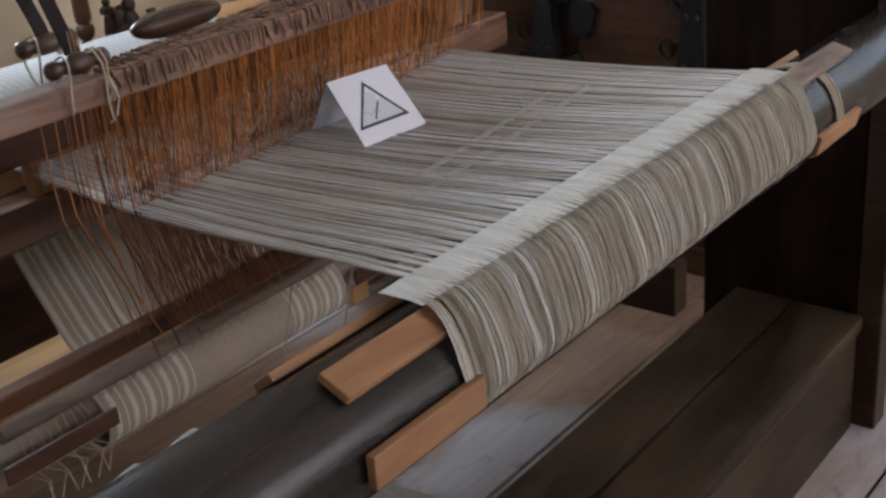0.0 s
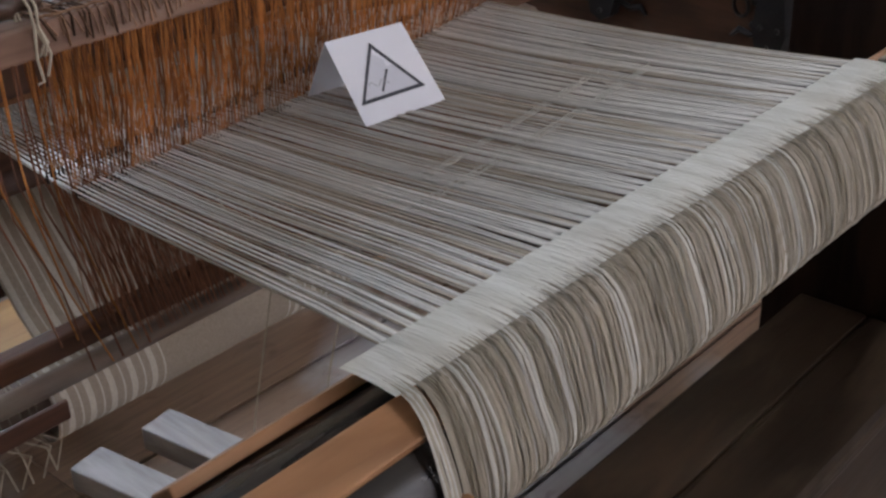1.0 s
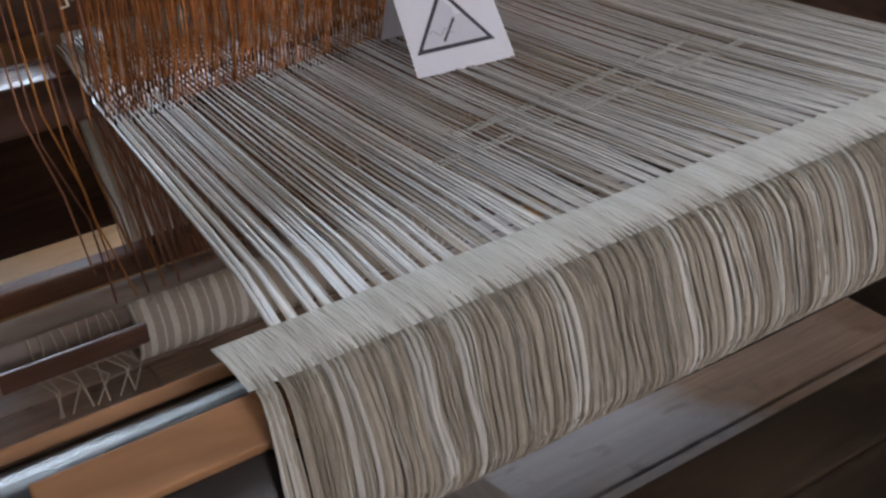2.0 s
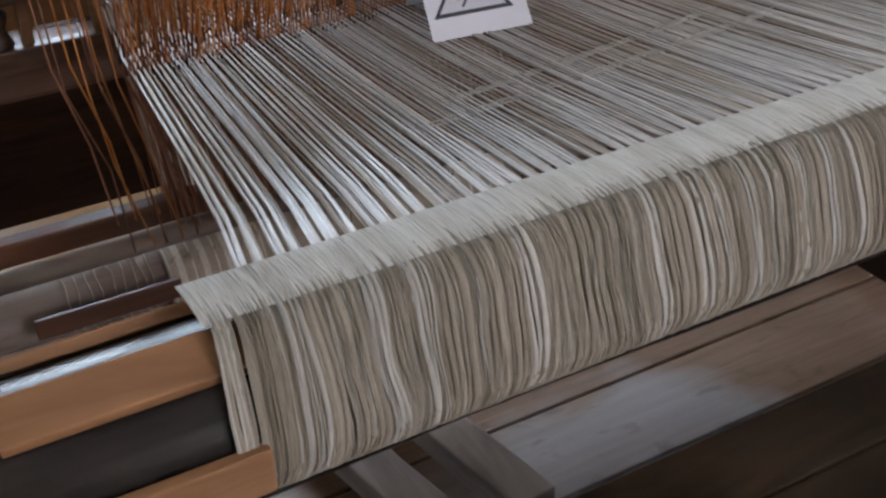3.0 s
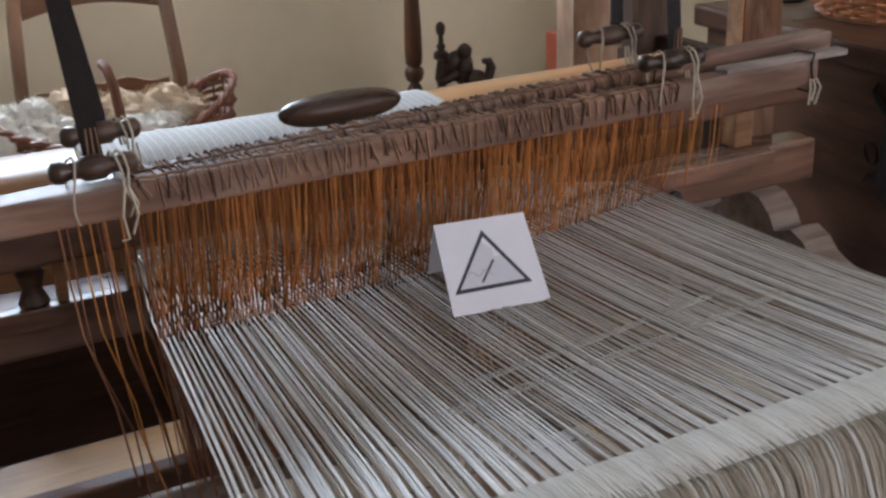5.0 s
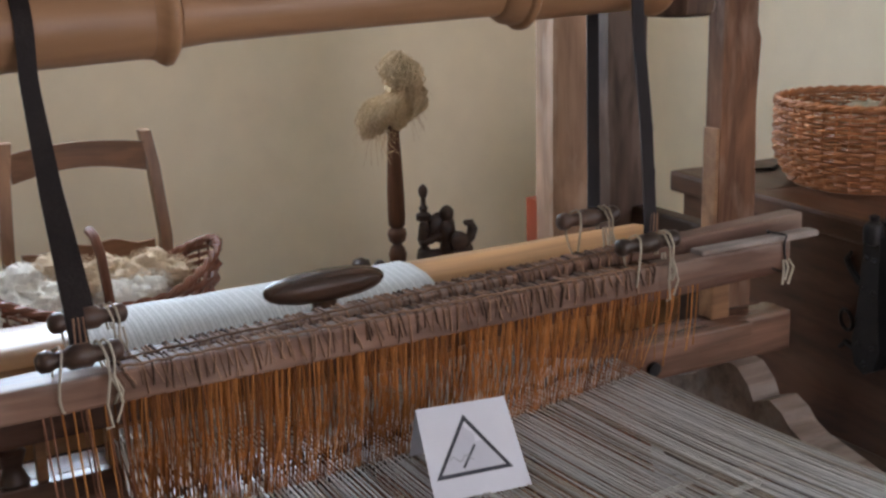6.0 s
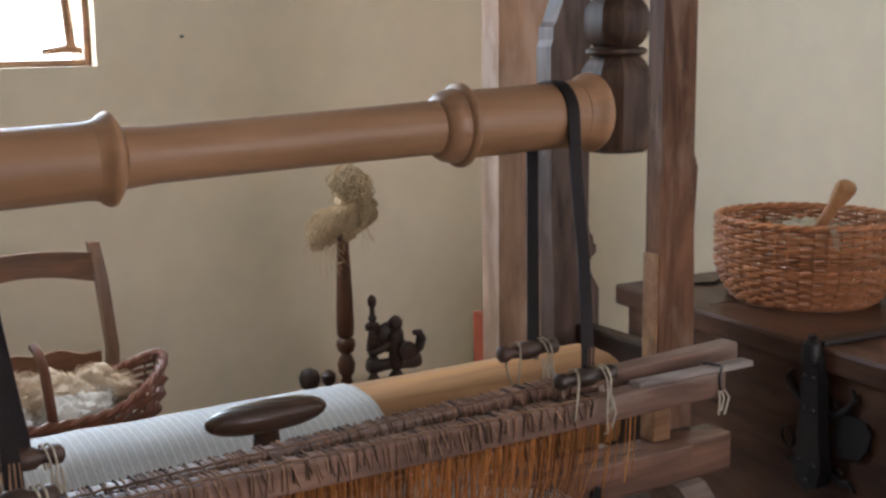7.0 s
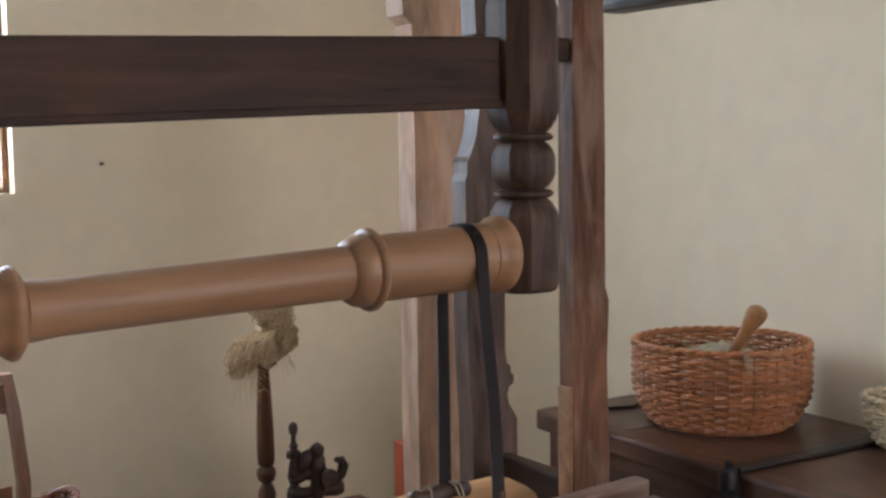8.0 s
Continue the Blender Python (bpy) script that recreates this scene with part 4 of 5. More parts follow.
def woven_cloth():
    """The finished web: over the breast beam, down to the cloth beam and round it."""
    t = thing("woven_cloth", (1.2, 1.6, 0.26), "pale striped linen web over the breast beam, wound below", "cloth")
    def sheet(path, x0, x1, name, mat, label=""):
        g = Geo()
        nx = 40
        for i in range(nx + 1):
            x = x0 + (x1 - x0) * i / nx
            for j, (y, z) in enumerate(path):
                w = 0.0012 * noise.noise((x * 12, j * 0.7, 2))
                g.v.append((x, y + w, z + w))
        n = len(path)
        g.f = [(i * n + j, i * n + j + 1, (i + 1) * n + j + 1, (i + 1) * n + j) for i in range(nx) for j in range(n - 1)]
        ob = part(name, g, mat, t, label, True)
        s = ob.modifiers.new("thickness", "SOLIDIFY")
        s.thickness = 0.0018
        return ob
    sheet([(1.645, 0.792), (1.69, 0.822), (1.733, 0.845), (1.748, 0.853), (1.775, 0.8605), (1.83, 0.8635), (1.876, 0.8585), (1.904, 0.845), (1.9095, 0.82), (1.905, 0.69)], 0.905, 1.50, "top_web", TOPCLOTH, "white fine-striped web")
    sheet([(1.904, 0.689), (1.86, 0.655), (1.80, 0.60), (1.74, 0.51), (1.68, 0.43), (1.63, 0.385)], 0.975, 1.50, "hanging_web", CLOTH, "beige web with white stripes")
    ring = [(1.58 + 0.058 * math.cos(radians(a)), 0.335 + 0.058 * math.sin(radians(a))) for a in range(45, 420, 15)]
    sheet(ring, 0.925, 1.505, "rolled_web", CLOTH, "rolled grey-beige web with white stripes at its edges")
    for s in range(26):
        x = 0.935 + 0.55 * s / 25
        part("fringe", Geo().tube([(x, 1.545, 0.382), (x + rnd.uniform(-0.006, 0.006), 1.535, 0.392 + rnd.uniform(0, 0.004)), (x + rnd.uniform(-0.008, 0.008), 1.525, 0.385)], 0.0012, 4), TWINE, t)
    return t


woven_cloth()
cb = thing("cloth_beam", (1.2, 1.58, 0.28), "grey-brown round cloth beam low in the loom", "loom beam")
part("beam", Geo().lathe([(0.13, 0.038), (0.5, 0.045), (0.9, 0.046), (1.5, 0.046), (2.1, 0.044)], (0, 1.58, 0.345), "x", 28), GREYWOOD, cb, smooth=True)
part("pinned_slat", Geo().box(0.727, 0.935, 1.500, 1.507, 0.346, 0.377, 0.002), HANDTREE, cb, "thin dark brown pinned slat")
part("pinned_slat", Geo().box(1.515, 1.72, 1.500, 1.507, 0.346, 0.377, 0.002), HANDTREE, cb, "thin dark brown pinned slat")
for k in range(9):
    x = 0.78 + 0.016 * k + rnd.uniform(-0.004, 0.004)
    pts = [(x + rnd.uniform(-0.004, 0.004), 1.58 + 0.05 * math.cos(radians(a)), 0.345 + 0.05 * math.sin(radians(a))) for a in range(60, 240, 30)]
    pts += [(x + rnd.uniform(-0.02, 0.03), 1.515, 0.31), (x + rnd.uniform(-0.02, 0.03), 1.51, 0.27)]
    part("loose_thread", Geo().tube(pts, 0.0014, 4), TWINE, cb)


def loom_bench():
    t = thing("foot_bench", (1.1, 0.82, 0.0), "dark worn plank bench beneath the warp beam", "bench")
    part("plank", Geo().box(0.16, 2.038, 0.682, 0.822, 0.215, 0.25, 0.012), BENCHWOOD, t)
    part("plank", Geo().box(0.16, 2.038, 0.8235, 0.946, 0.215, 0.249, 0.005), BENCHWOOD, t)
    part("apron", Geo().box(0.16, 2.03, 0.692, 0.712, 0.0, 0.2145, 0.003), BENCHWOOD, t)
    return t


loom_bench()


def treadle(x, turn, length, label):
    t = thing("treadle", (x, 1.70, 0.0), label, "treadle", "treadles of the loom")
    g = Geo().box(-0.034, 0.036, -length, 0, 0.060, 0.105, 0.004)
    m = Matrix.Translation((x, 1.715, 0)) @ Matrix.Rotation(radians(turn), 4, "Z")
    g.v = [tuple(m @ Vector(p)) for p in g.v]
    part("board", g, TREADLE, t)
    g = Geo().box(-0.03, 0.03, -length + 0.01, -length + 0.05, 0.0, 0.0595, 0.003)
    g.v = [tuple(m @ Vector(p)) for p in g.v]
    part("foot", g, TREADLE, t)
    part("tie_cord", Geo().tube([(x + 0.055, 1.36, 0.105), (x + 0.05, 1.30, 0.35), (x + 0.04, 1.215, 0.60)], 0.0016, 4), TWINE, t)
    return t


treadle(1.050, 9, 0.62, "pale worn wooden treadle board under the loom")
treadle(1.192, 8, 0.62, "pale worn wooden treadle board under the loom")


def card():
    t = thing("warning_card", (1.22, 1.15, 0.80), "folded white card with a grey warning triangle on the warp", "card")
    a, b = Vector((1.138, 1.080, 0.8185)), Vector((1.249, 1.060, 0.8215))  # front foot
    c, d = Vector((1.158, 1.160, 0.8955)), Vector((1.262, 1.138, 0.8975))  # fold
    e, f = Vector((1.180, 1.222, 0.8105)), Vector((1.284, 1.200, 0.8160))  # rear foot
    th = 0.0006

    def leaf(p, q, r, s, name):
        nrm = (q - p).cross(r - p).normalized() * th
        g = Geo().add([p, q, s, r, p + nrm, q + nrm, s + nrm, r + nrm], [(0, 1, 2, 3), (7, 6, 5, 4), (0, 4, 5, 1), (1, 5, 6, 2), (2, 6, 7, 3), (3, 7, 4, 0)])
        part(name, g, PAPER, t)
    leaf(a, b, c, d, "front_leaf")
    leaf(e, f, c, d, "rear_leaf")
    u, v = b - a, c - a
    nrm = u.cross(v).normalized()

    def at(s, k, lift=0.0012):
        return a + u * s + v * k + nrm * lift
    def bar(p, q, w, lift=0.0012):
        p, q = Vector(p), Vector(q)
        o = Vector((-(q - p).y, (q - p).x)).normalized() * w
        return Geo().add([at(*(p + o), lift), at(*(q + o), lift), at(*(q - o), lift), at(*(p - o), lift)], [(0, 1, 2, 3)])
    tri = [(0.06, 0.22), (0.86, 0.22), (0.47, 0.86)]
    g = Geo()
    inner = [(0.125, 0.262), (0.792, 0.262), (0.468, 0.785)]
    g.add([at(*p) for p in tri] + [at(*p) for p in inner], [(0, 1, 4, 3), (1, 2, 5, 4), (2, 0, 3, 5)])
    part("triangle_mark", g, INK, t, "dark grey triangle outline")
    part("triangle_field", Geo().add([at(*p, 0.0009) for p in inner], [(0, 1, 2)]), PALEINK2, t, "pale grey triangle field")
    part("stroke_mark", bar((0.36, 0.30), (0.52, 0.52), 0.012), INK, t)
    g = Geo()
    for k in range(8):
        g2 = bar((0.24 + 0.03 * k, 0.40 + 0.035 * math.sin(k * 1.4)), (0.27 + 0.03 * k, 0.40 + 0.035 * math.sin((k + 1) * 1.4)), 0.006)
        g.add(g2.v, g2.f)
    part("squiggle_mark", g, PALEINK, t, "faint grey squiggle")
    return t


PALEINK2 = plain("pale_grey_print", (0.60, 0.60, 0.66), 0.8, 0, 20, 0.04, 0.0, 0.2)
card()


def shuttle():
    g = Geo()
    g.lathe([(-0.092, 0.001), (-0.0905, 0.007), (-0.085, 0.013), (-0.072, 0.0195), (-0.045, 0.0255), (0, 0.028), (0.045, 0.0255), (0.072, 0.0195), (0.085, 0.013), (0.0905, 0.007), (0.092, 0.001)], (0, 0, 0), "x", 24)
    g.v = [(p[0], p[1], p[2] * (0.85 if p[2] < 0 else 0.8)) for p in g.v]
    g.lathe([(-0.0665, 0.022), (-0.034, 0.019), (-0.014, 0.018)], (-0.002, 0, 0), "z", 16)
    m = pose(1.211, 1.53, 0.945, 0, 0, 2)
    g.v = [tuple(m @ Vector(p)) for p in g.v]
    return single("shuttle", g, SHUTTLE, "polished dark brown boat-shaped shuttle resting on the harness", "shuttle", smooth=60)


SHUTTLE = wood("shuttle_wood", (0.115, 0.058, 0.036), (0.05, 0.025, 0.016), "x", 0.28, 8.0, 0.6, 0.1, 0.6, 0.0)
shuttle()


# ---- things beside the loom ----
WICKER = plain("brown_wicker", (0.41, 0.165, 0.068), 0.42, 0, 60, 0.3, 0.3, 0.4, 0.22)
DARKWICKER = plain("dark_wicker", (0.20, 0.075, 0.04), 0.45, 0, 60, 0.3, 0.3, 0.4, 0.22)
PALEWICKER = plain("pale_wicker", (0.58, 0.47, 0.31), 0.5, 0, 60, 0.25, 0.3, 0.4, 0.15)
WOOL_WHITE = plain("white_wool", (0.86, 0.81, 0.73), 1.0, 0, 40, 0.12, 0.5, 0.0, 0.1, 0.004)
RAWFIBRE = plain("raw_fibre", (0.42, 0.36, 0.26), 0.95, 0, 40, 0.3, 0.5, 0.1, 0.1, 0.004)
WOOL_TAN = plain("tan_wool", (0.66, 0.51, 0.36), 1.0, 0, 40, 0.2, 0.5, 0.0, 0.12, 0.004)


def strands(name, pale, dark):
    """Loose fibre whose tone differs from strand to strand."""
    m, n, l, b = nodes_of(name, 0.85, 0, 0.15)
    geo = n.new("ShaderNodeNewGeometry")
    r = ramp(n, [(0.0, dark), (0.6, tuple((p + q) / 2 for p, q in zip(pale, dark))), (1.0, pale)])
    l.new(geo.outputs["Random Per Island"], r.inputs[0])
    fine = grain(n, l, 300.0, (1, 1, 1), 4)
    shade = ramp(n, [(0.3, (0.7, 0.7, 0.7)), (0.7, (1, 1, 1))])
    l.new(fine.outputs[0], shade.inputs[0])
    l.new(blend(n, l, "MULTIPLY", 0.7, r.outputs[0], shade.outputs[0]), b.inputs["Base Color"])
    relief(n, l, b, fine.outputs[0], 0.4, 0.002)
    return m


FLAX = strands("blond_flax", (0.93, 0.75, 0.50), (0.64, 0.46, 0.28))
SCOOPWOOD = wood("scoop_wood", (0.42, 0.21, 0.09), (0.28, 0.13, 0.05), "z", 0.45, 8.0, 0.5, 0.2, 0.4, 0.0)
ORANGE = plain("orange_tin", (0.30, 0.055, 0.022), 0.4, 0, 20, 0.1, 0.1)


def fleece(g, c, r, seed, squash=0.75, rough=0.35):
    """A lumpy tuft: a sphere pushed in and out by noise."""
    c = Vector(c)
    rows, cols = 18, 26
    verts, faces = [], []
    for i in range(rows + 1):
        a = math.pi * i / rows
        for j in range(cols):
            b = 2 * math.pi * j / cols
            d = Vector((math.sin(a) * math.cos(b), math.sin(a) * math.sin(b), math.cos(a)))
            k = 1 + rough * noise.noise(d * 1.6 + Vector((seed * 3.1, 0, 0))) + rough * 0.45 * noise.noise(d * 4.5 + Vector((0, seed * 1.7, 0))) + rough * 0.3 * noise.noise(d * 11 + Vector((seed, 0, 2)))
            verts.append(c + Vector((d.x, d.y, d.z * squash)) * (r * k))
    for i in range(rows):
        for j in range(cols):
            q = (j + 1) % cols
            faces.append((i * cols + j, (i + 1) * cols + j, (i + 1) * cols + q, i * cols + q))
    g.add(verts, faces)


def wisps(g, c, r, n, length, thick, seed, down=0.0, squash=0.75):
    """Short curling fibres on a tuft."""
    q = random.Random(seed)
    c = Vector(c)
    for _ in range(n):
        d = Vector((q.gauss(0, 1), q.gauss(0, 1), q.gauss(0, 1))).normalized()
        p = c + Vector((d.x, d.y, d.z * squash)) * r * q.uniform(0.85, 1.1)
        side = Vector((q.gauss(0, 1), q.gauss(0, 1), q.gauss(0, 1))).cross(d).normalized()
        pts = []
        for k in range(5):
            s = k / 4
            pts.append(p + (side * s + d * (0.5 * s * (1 - s) + 0.15 * s)) * length + Vector((q.uniform(-1, 1), q.uniform(-1, 1), q.uniform(-1, 1))) * length * 0.12 - Vector((0, 0, 1)) * (down * s * s * length))
        g.tube(pts, thick, 3, 1, False)


def basket(name, m, rx, ry, height, belly, stakes, rows, mat, label, handle=None, rim=0.011, wave=None, group="", steep=1.15, weave=0.0075):
    """A woven basket on its base at the pose m; belly: width of the base, and wave lifts the rim along its length."""
    t = tagged(new(name), label, "basket", group)
    t.location = m.translation
    lift = wave or (lambda a: 0.0)

    def ring(a, s):
        k = belly + (1 - belly) * math.sin(min(1, s * steep) * math.pi / 2)
        return Vector((rx * k * math.cos(a), ry * k * math.sin(a), (height + lift(a)) * s + 0.006))

    def made(pn, pts_list, r, lab="", sides=5):
        g = Geo()
        for pts in pts_list:
            g.tube([m @ p for p in pts], r, sides, 1, False)
        return part(pn, g, mat, t, lab, True)

    for i in range(stakes):
        a = 2 * math.pi * i / stakes
        made("stake", [[ring(a, s / 6) for s in range(7)]], 0.0028)
    steps = stakes * 2
    for k in range(rows):
        s = (k + 0.6) / (rows + 0.4)
        pts = []
        for i in range(steps + 1):
            a = 2 * math.pi * i / steps
            p = ring(a, s)
            o = (weave if ((i // 2) + k) % 2 else -0.6 * weave) if i % 2 == 0 else 0.1 * weave
            d = Vector((p.x / rx, p.y / ry, 0)).normalized()
            pts.append(p + d * o + Vector((0, 0, 0.0012 * math.sin(i * 1.7 + k))))
        made("weaver", [pts], height / rows * 0.47)
    for off, ph in ((0.0, 0.0), (0.006, math.pi)):
        pts = []
        for i in range(97):
            a = 2 * math.pi * i / 96
            p = ring(a, 1.0)
            d = Vector((p.x / rx, p.y / ry, 0)).normalized()
            pts.append(p + d * (0.004 + rim * 0.45 * math.cos(a * 22 + ph)) + Vector((0, 0, rim * 0.45 * math.sin(a * 22 + ph))))
        made("rim_braid", [pts], rim * 0.62, "twisted wicker rim", 6)
    g = Geo()
    g.v = [tuple(m @ Vector((0, 0, 0.012)))] + [tuple(m @ Vector((rx * belly * math.cos(2 * math.pi * i / 32), ry * belly * math.sin(2 * math.pi * i / 32), 0.012))) for i in range(32)]
    g.v += [tuple(m @ Vector((0, 0, 0.0)))] + [tuple(m @ Vector((rx * belly * math.cos(2 * math.pi * i / 32), ry * belly * math.sin(2 * math.pi * i / 32), 0.0))) for i in range(32)]
    g.f = [(0, 1 + i, 1 + (i + 1) % 32) for i in range(32)] + [(33, 34 + (i + 1) % 32, 34 + i) for i in range(32)] + [(1 + i, 34 + i, 34 + (i + 1) % 32, 1 + (i + 1) % 32) for i in range(32)]
    part("base", g, mat, t)
    if handle:
        made("handle", [handle], 0.011, "bent wicker handle", 8)
    return t


CHEST_TOP = 0.808
cm = Matrix.Translation((2.592, 2.455, 0)) @ Matrix.Rotation(radians(-90 - 4), 4, "Z")  # u along the front from the far end, v to the back


def chest():
    t = thing("chest", (2.85, 1.75, 0.0), "large dark wooden chest with wrought iron bands, closed", "chest")

    def put(name, g, mat, label="", parent=None, smooth=False):
        g.v = [tuple(cm @ Vector(p)) for p in g.v]
        return part(name, g, mat, parent or t, label, smooth)

    L, D = 1.36, 0.55
    put("body", Geo().box(0.03, L - 0.03, 0.02, D - 0.01, 0.07, 0.752, 0.006), DARKOAK_C)
    put("plinth", Geo().box(0.0, L, -0.005, D, 0.0, 0.0695, 0.008), DARKOAK_C)
    lid = put("lid", Geo().box(-0.005, L + 0.005, 0.0, D + 0.005, 0.7525, CHEST_TOP, 0.010), DARKOAK_C, "worn brown lid")
    put("lid_moulding", Geo().tube([(0.0, -0.004, 0.785), (0.7, -0.004, 0.783), (L, -0.004, 0.785)], 0.016, 14), DARKOAK_C, "rounded polished lid edge", lid, True)
    put("lid_seam", Geo().box(0.32, 0.326, 0.05, D - 0.02, CHEST_TOP + 0.0003, CHEST_TOP + 0.0012, 0), DARKOAK_C)
    for u in (0.74, 1.18):
        put("top_band", Geo().box(u - 0.020, u + 0.020, 0.0, D - 0.02, CHEST_TOP + 0.0005, CHEST_TOP + 0.011, 0.005), IRON, "wrought iron band")
        put("hinge_knob", Geo().lathe([(0.770, 0.012), (0.774, 0.020), (0.80, 0.022), (0.815, 0.019), (0.822, 0.009), (0.826, 0.009), (0.832, 0.011), (0.836, 0.004)], (u, -0.018, 0), "z", 16), IRON, "", None, True)
        g = Geo().prism([(u - 0.022, 0.79), (u + 0.022, 0.79), (u + 0.026, 0.70), (u + 0.03, 0.62), (u + 0.04, 0.54), (u + 0.028, 0.50), (u, 0.485), (u - 0.028, 0.50), (u - 0.04, 0.54), (u - 0.03, 0.62), (u - 0.026, 0.70)], "y", 0.010, -0.022)
        put("front_hasp", g, IRON, "hanging wrought iron hasp")
        for du, z in ((-0.012, 0.74), (0.012, 0.74), (-0.014, 0.67), (0.014, 0.67), (-0.02, 0.55), (0.02, 0.55), (0.0, 0.51)):
            put("rivet", Geo().lathe([(-0.006, 0.002), (-0.0045, 0.005), (0.0, 0.0068)], (u + du, -0.022, z), "y", 8), IRON, "", None, True)
        for s in (-1, 1):
            put("scroll_iron", Geo().tube([(u + s * 0.03, 0.012, 0.66), (u + s * 0.06, 0.010, 0.672), (u + s * 0.085, 0.010, 0.692), (u + s * 0.10, 0.010, 0.715), (u + s * 0.088, 0.010, 0.732)], [0.008, 0.008, 0.007, 0.008, 0.004], 8), IRON, "curled iron ornament", None, True)
            put("scroll_iron", Geo().tube([(u + s * 0.03, 0.012, 0.53), (u + s * 0.06, 0.010, 0.52), (u + s * 0.09, 0.010, 0.527), (u + s * 0.108, 0.010, 0.51)], [0.008, 0.007, 0.007, 0.004], 8), IRON, "curled iron ornament", None, True)
            for z in (0.69, 0.655, 0.59, 0.54):
                put("stud", Geo().lathe([(-0.008, 0.003), (-0.006, 0.007), (0.0, 0.009)], (u + s * (0.045 if z > 0.6 else 0.06), 0.016, z), "y", 8), IRON, "", None, True)
        pts = [(u - 0.085 + 0.018 * math.cos(a), 0.004 - 0.004 * math.sin(a), 0.58 + 0.024 * math.sin(a)) for a in [2 * math.pi * k / 20 for k in range(21)]]
        put("ring", Geo().tube(pts, 0.0042, 6, 1, False), IRON, "", None, True)
    g = Geo().prism([(0.785, 0.655), (0.80, 0.675), (0.87, 0.668), (0.885, 0.65), (0.875, 0.61), (0.855, 0.585), (0.80, 0.575), (0.785, 0.60)], "y", 0.019, 0.010)
    put("lock_plate", g, IRON, "broad wrought iron lock plate")
    return t


DARKOAK_C = wood("chest_wood", (0.105, 0.044, 0.023), (0.028, 0.012, 0.007), "y", 0.36, 6.0, 0.6, 0.35, 0.5, 0.06, wear=0.4, worn=(0.17, 0.085, 0.05))
chest()

single("cable", Geo().tube([(2.93, 2.40, CHEST_TOP + 0.004), (2.86, 2.335, CHEST_TOP + 0.004), (2.80, 2.30, CHEST_TOP + 0.004), (2.74, 2.325, CHEST_TOP + 0.004), (2.70, 2.35, CHEST_TOP + 0.004), (2.66, 2.345, CHEST_TOP + 0.004)], 0.0038, 8), LEATHER, "thin black cable lying on the chest lid", "cable", smooth=True)
basket("wicker_basket", pose(2.865, 2.055, CHEST_TOP, 0, 0, -60), 0.213, 0.193, 0.200, 0.80, 44, 20, WICKER, "round brown wicker basket with wooden scoop, on the chest", rim=0.008, steep=2.1, weave=0.0082)
g = Geo()
for k in range(9):
    a = k * 0.7
    fleece(g, (2.865 + 0.09 * math.cos(a) * (k % 3) * 0.6, 2.055 + 0.11 * math.sin(a) * (k % 3) * 0.6, 0.935 + 0.02 * (k % 2)), 0.06, k + 40, 0.7)
    wisps(g, (2.865 + 0.08 * math.cos(a), 2.055 + 0.1 * math.sin(a), 0.955), 0.04, 14, 0.04, 0.0012, k)
for k in range(5):
    g.tube([(2.76, 1.90, 1.004), (2.743 + 0.004 * k, 1.872, 1.016), (2.735 + 0.005 * k, 1.856, 0.995), (2.732 + 0.006 * k, 1.850, 0.978 - 0.004 * (k % 4))], 0.0010, 4)
single("fibre_tufts", g, RAWFIBRE, "grey-beige fibre tufts lying in the round wicker basket", "raw fibre", smooth=True, kind="stuff")
g = Geo().lathe([(0, 0.017), (0.04, 0.0165), (0.07, 0.019), (0.095, 0.027), (0.112, 0.031), (0.125, 0.028), (0.132, 0.017), (0.134, 0.002)], (0, 0, 0), "z", 18)
sm = Matrix.Translation((2.80, 1.965, 0.992)) @ Matrix.Rotation(radians(30), 4, Vector((0.83, 0.56, 0)))
g.v = [tuple(sm @ Vector((p[0] * 1.0, p[1] * 0.7, p[2] * 1.08))) for p in g.v]
single("scoop", g, SCOOPWOOD, "smooth brown wooden scoop handle standing in the basket", "scoop", smooth=60)
basket("pale_basket", pose(3.0, 1.605, CHEST_TOP + 0.0065, 0, 0, 0), 0.10, 0.10, 0.105, 0.72, 26, 11, PALEWICKER, "small pale straw-coloured woven basket standing on the chest", rim=0.010)

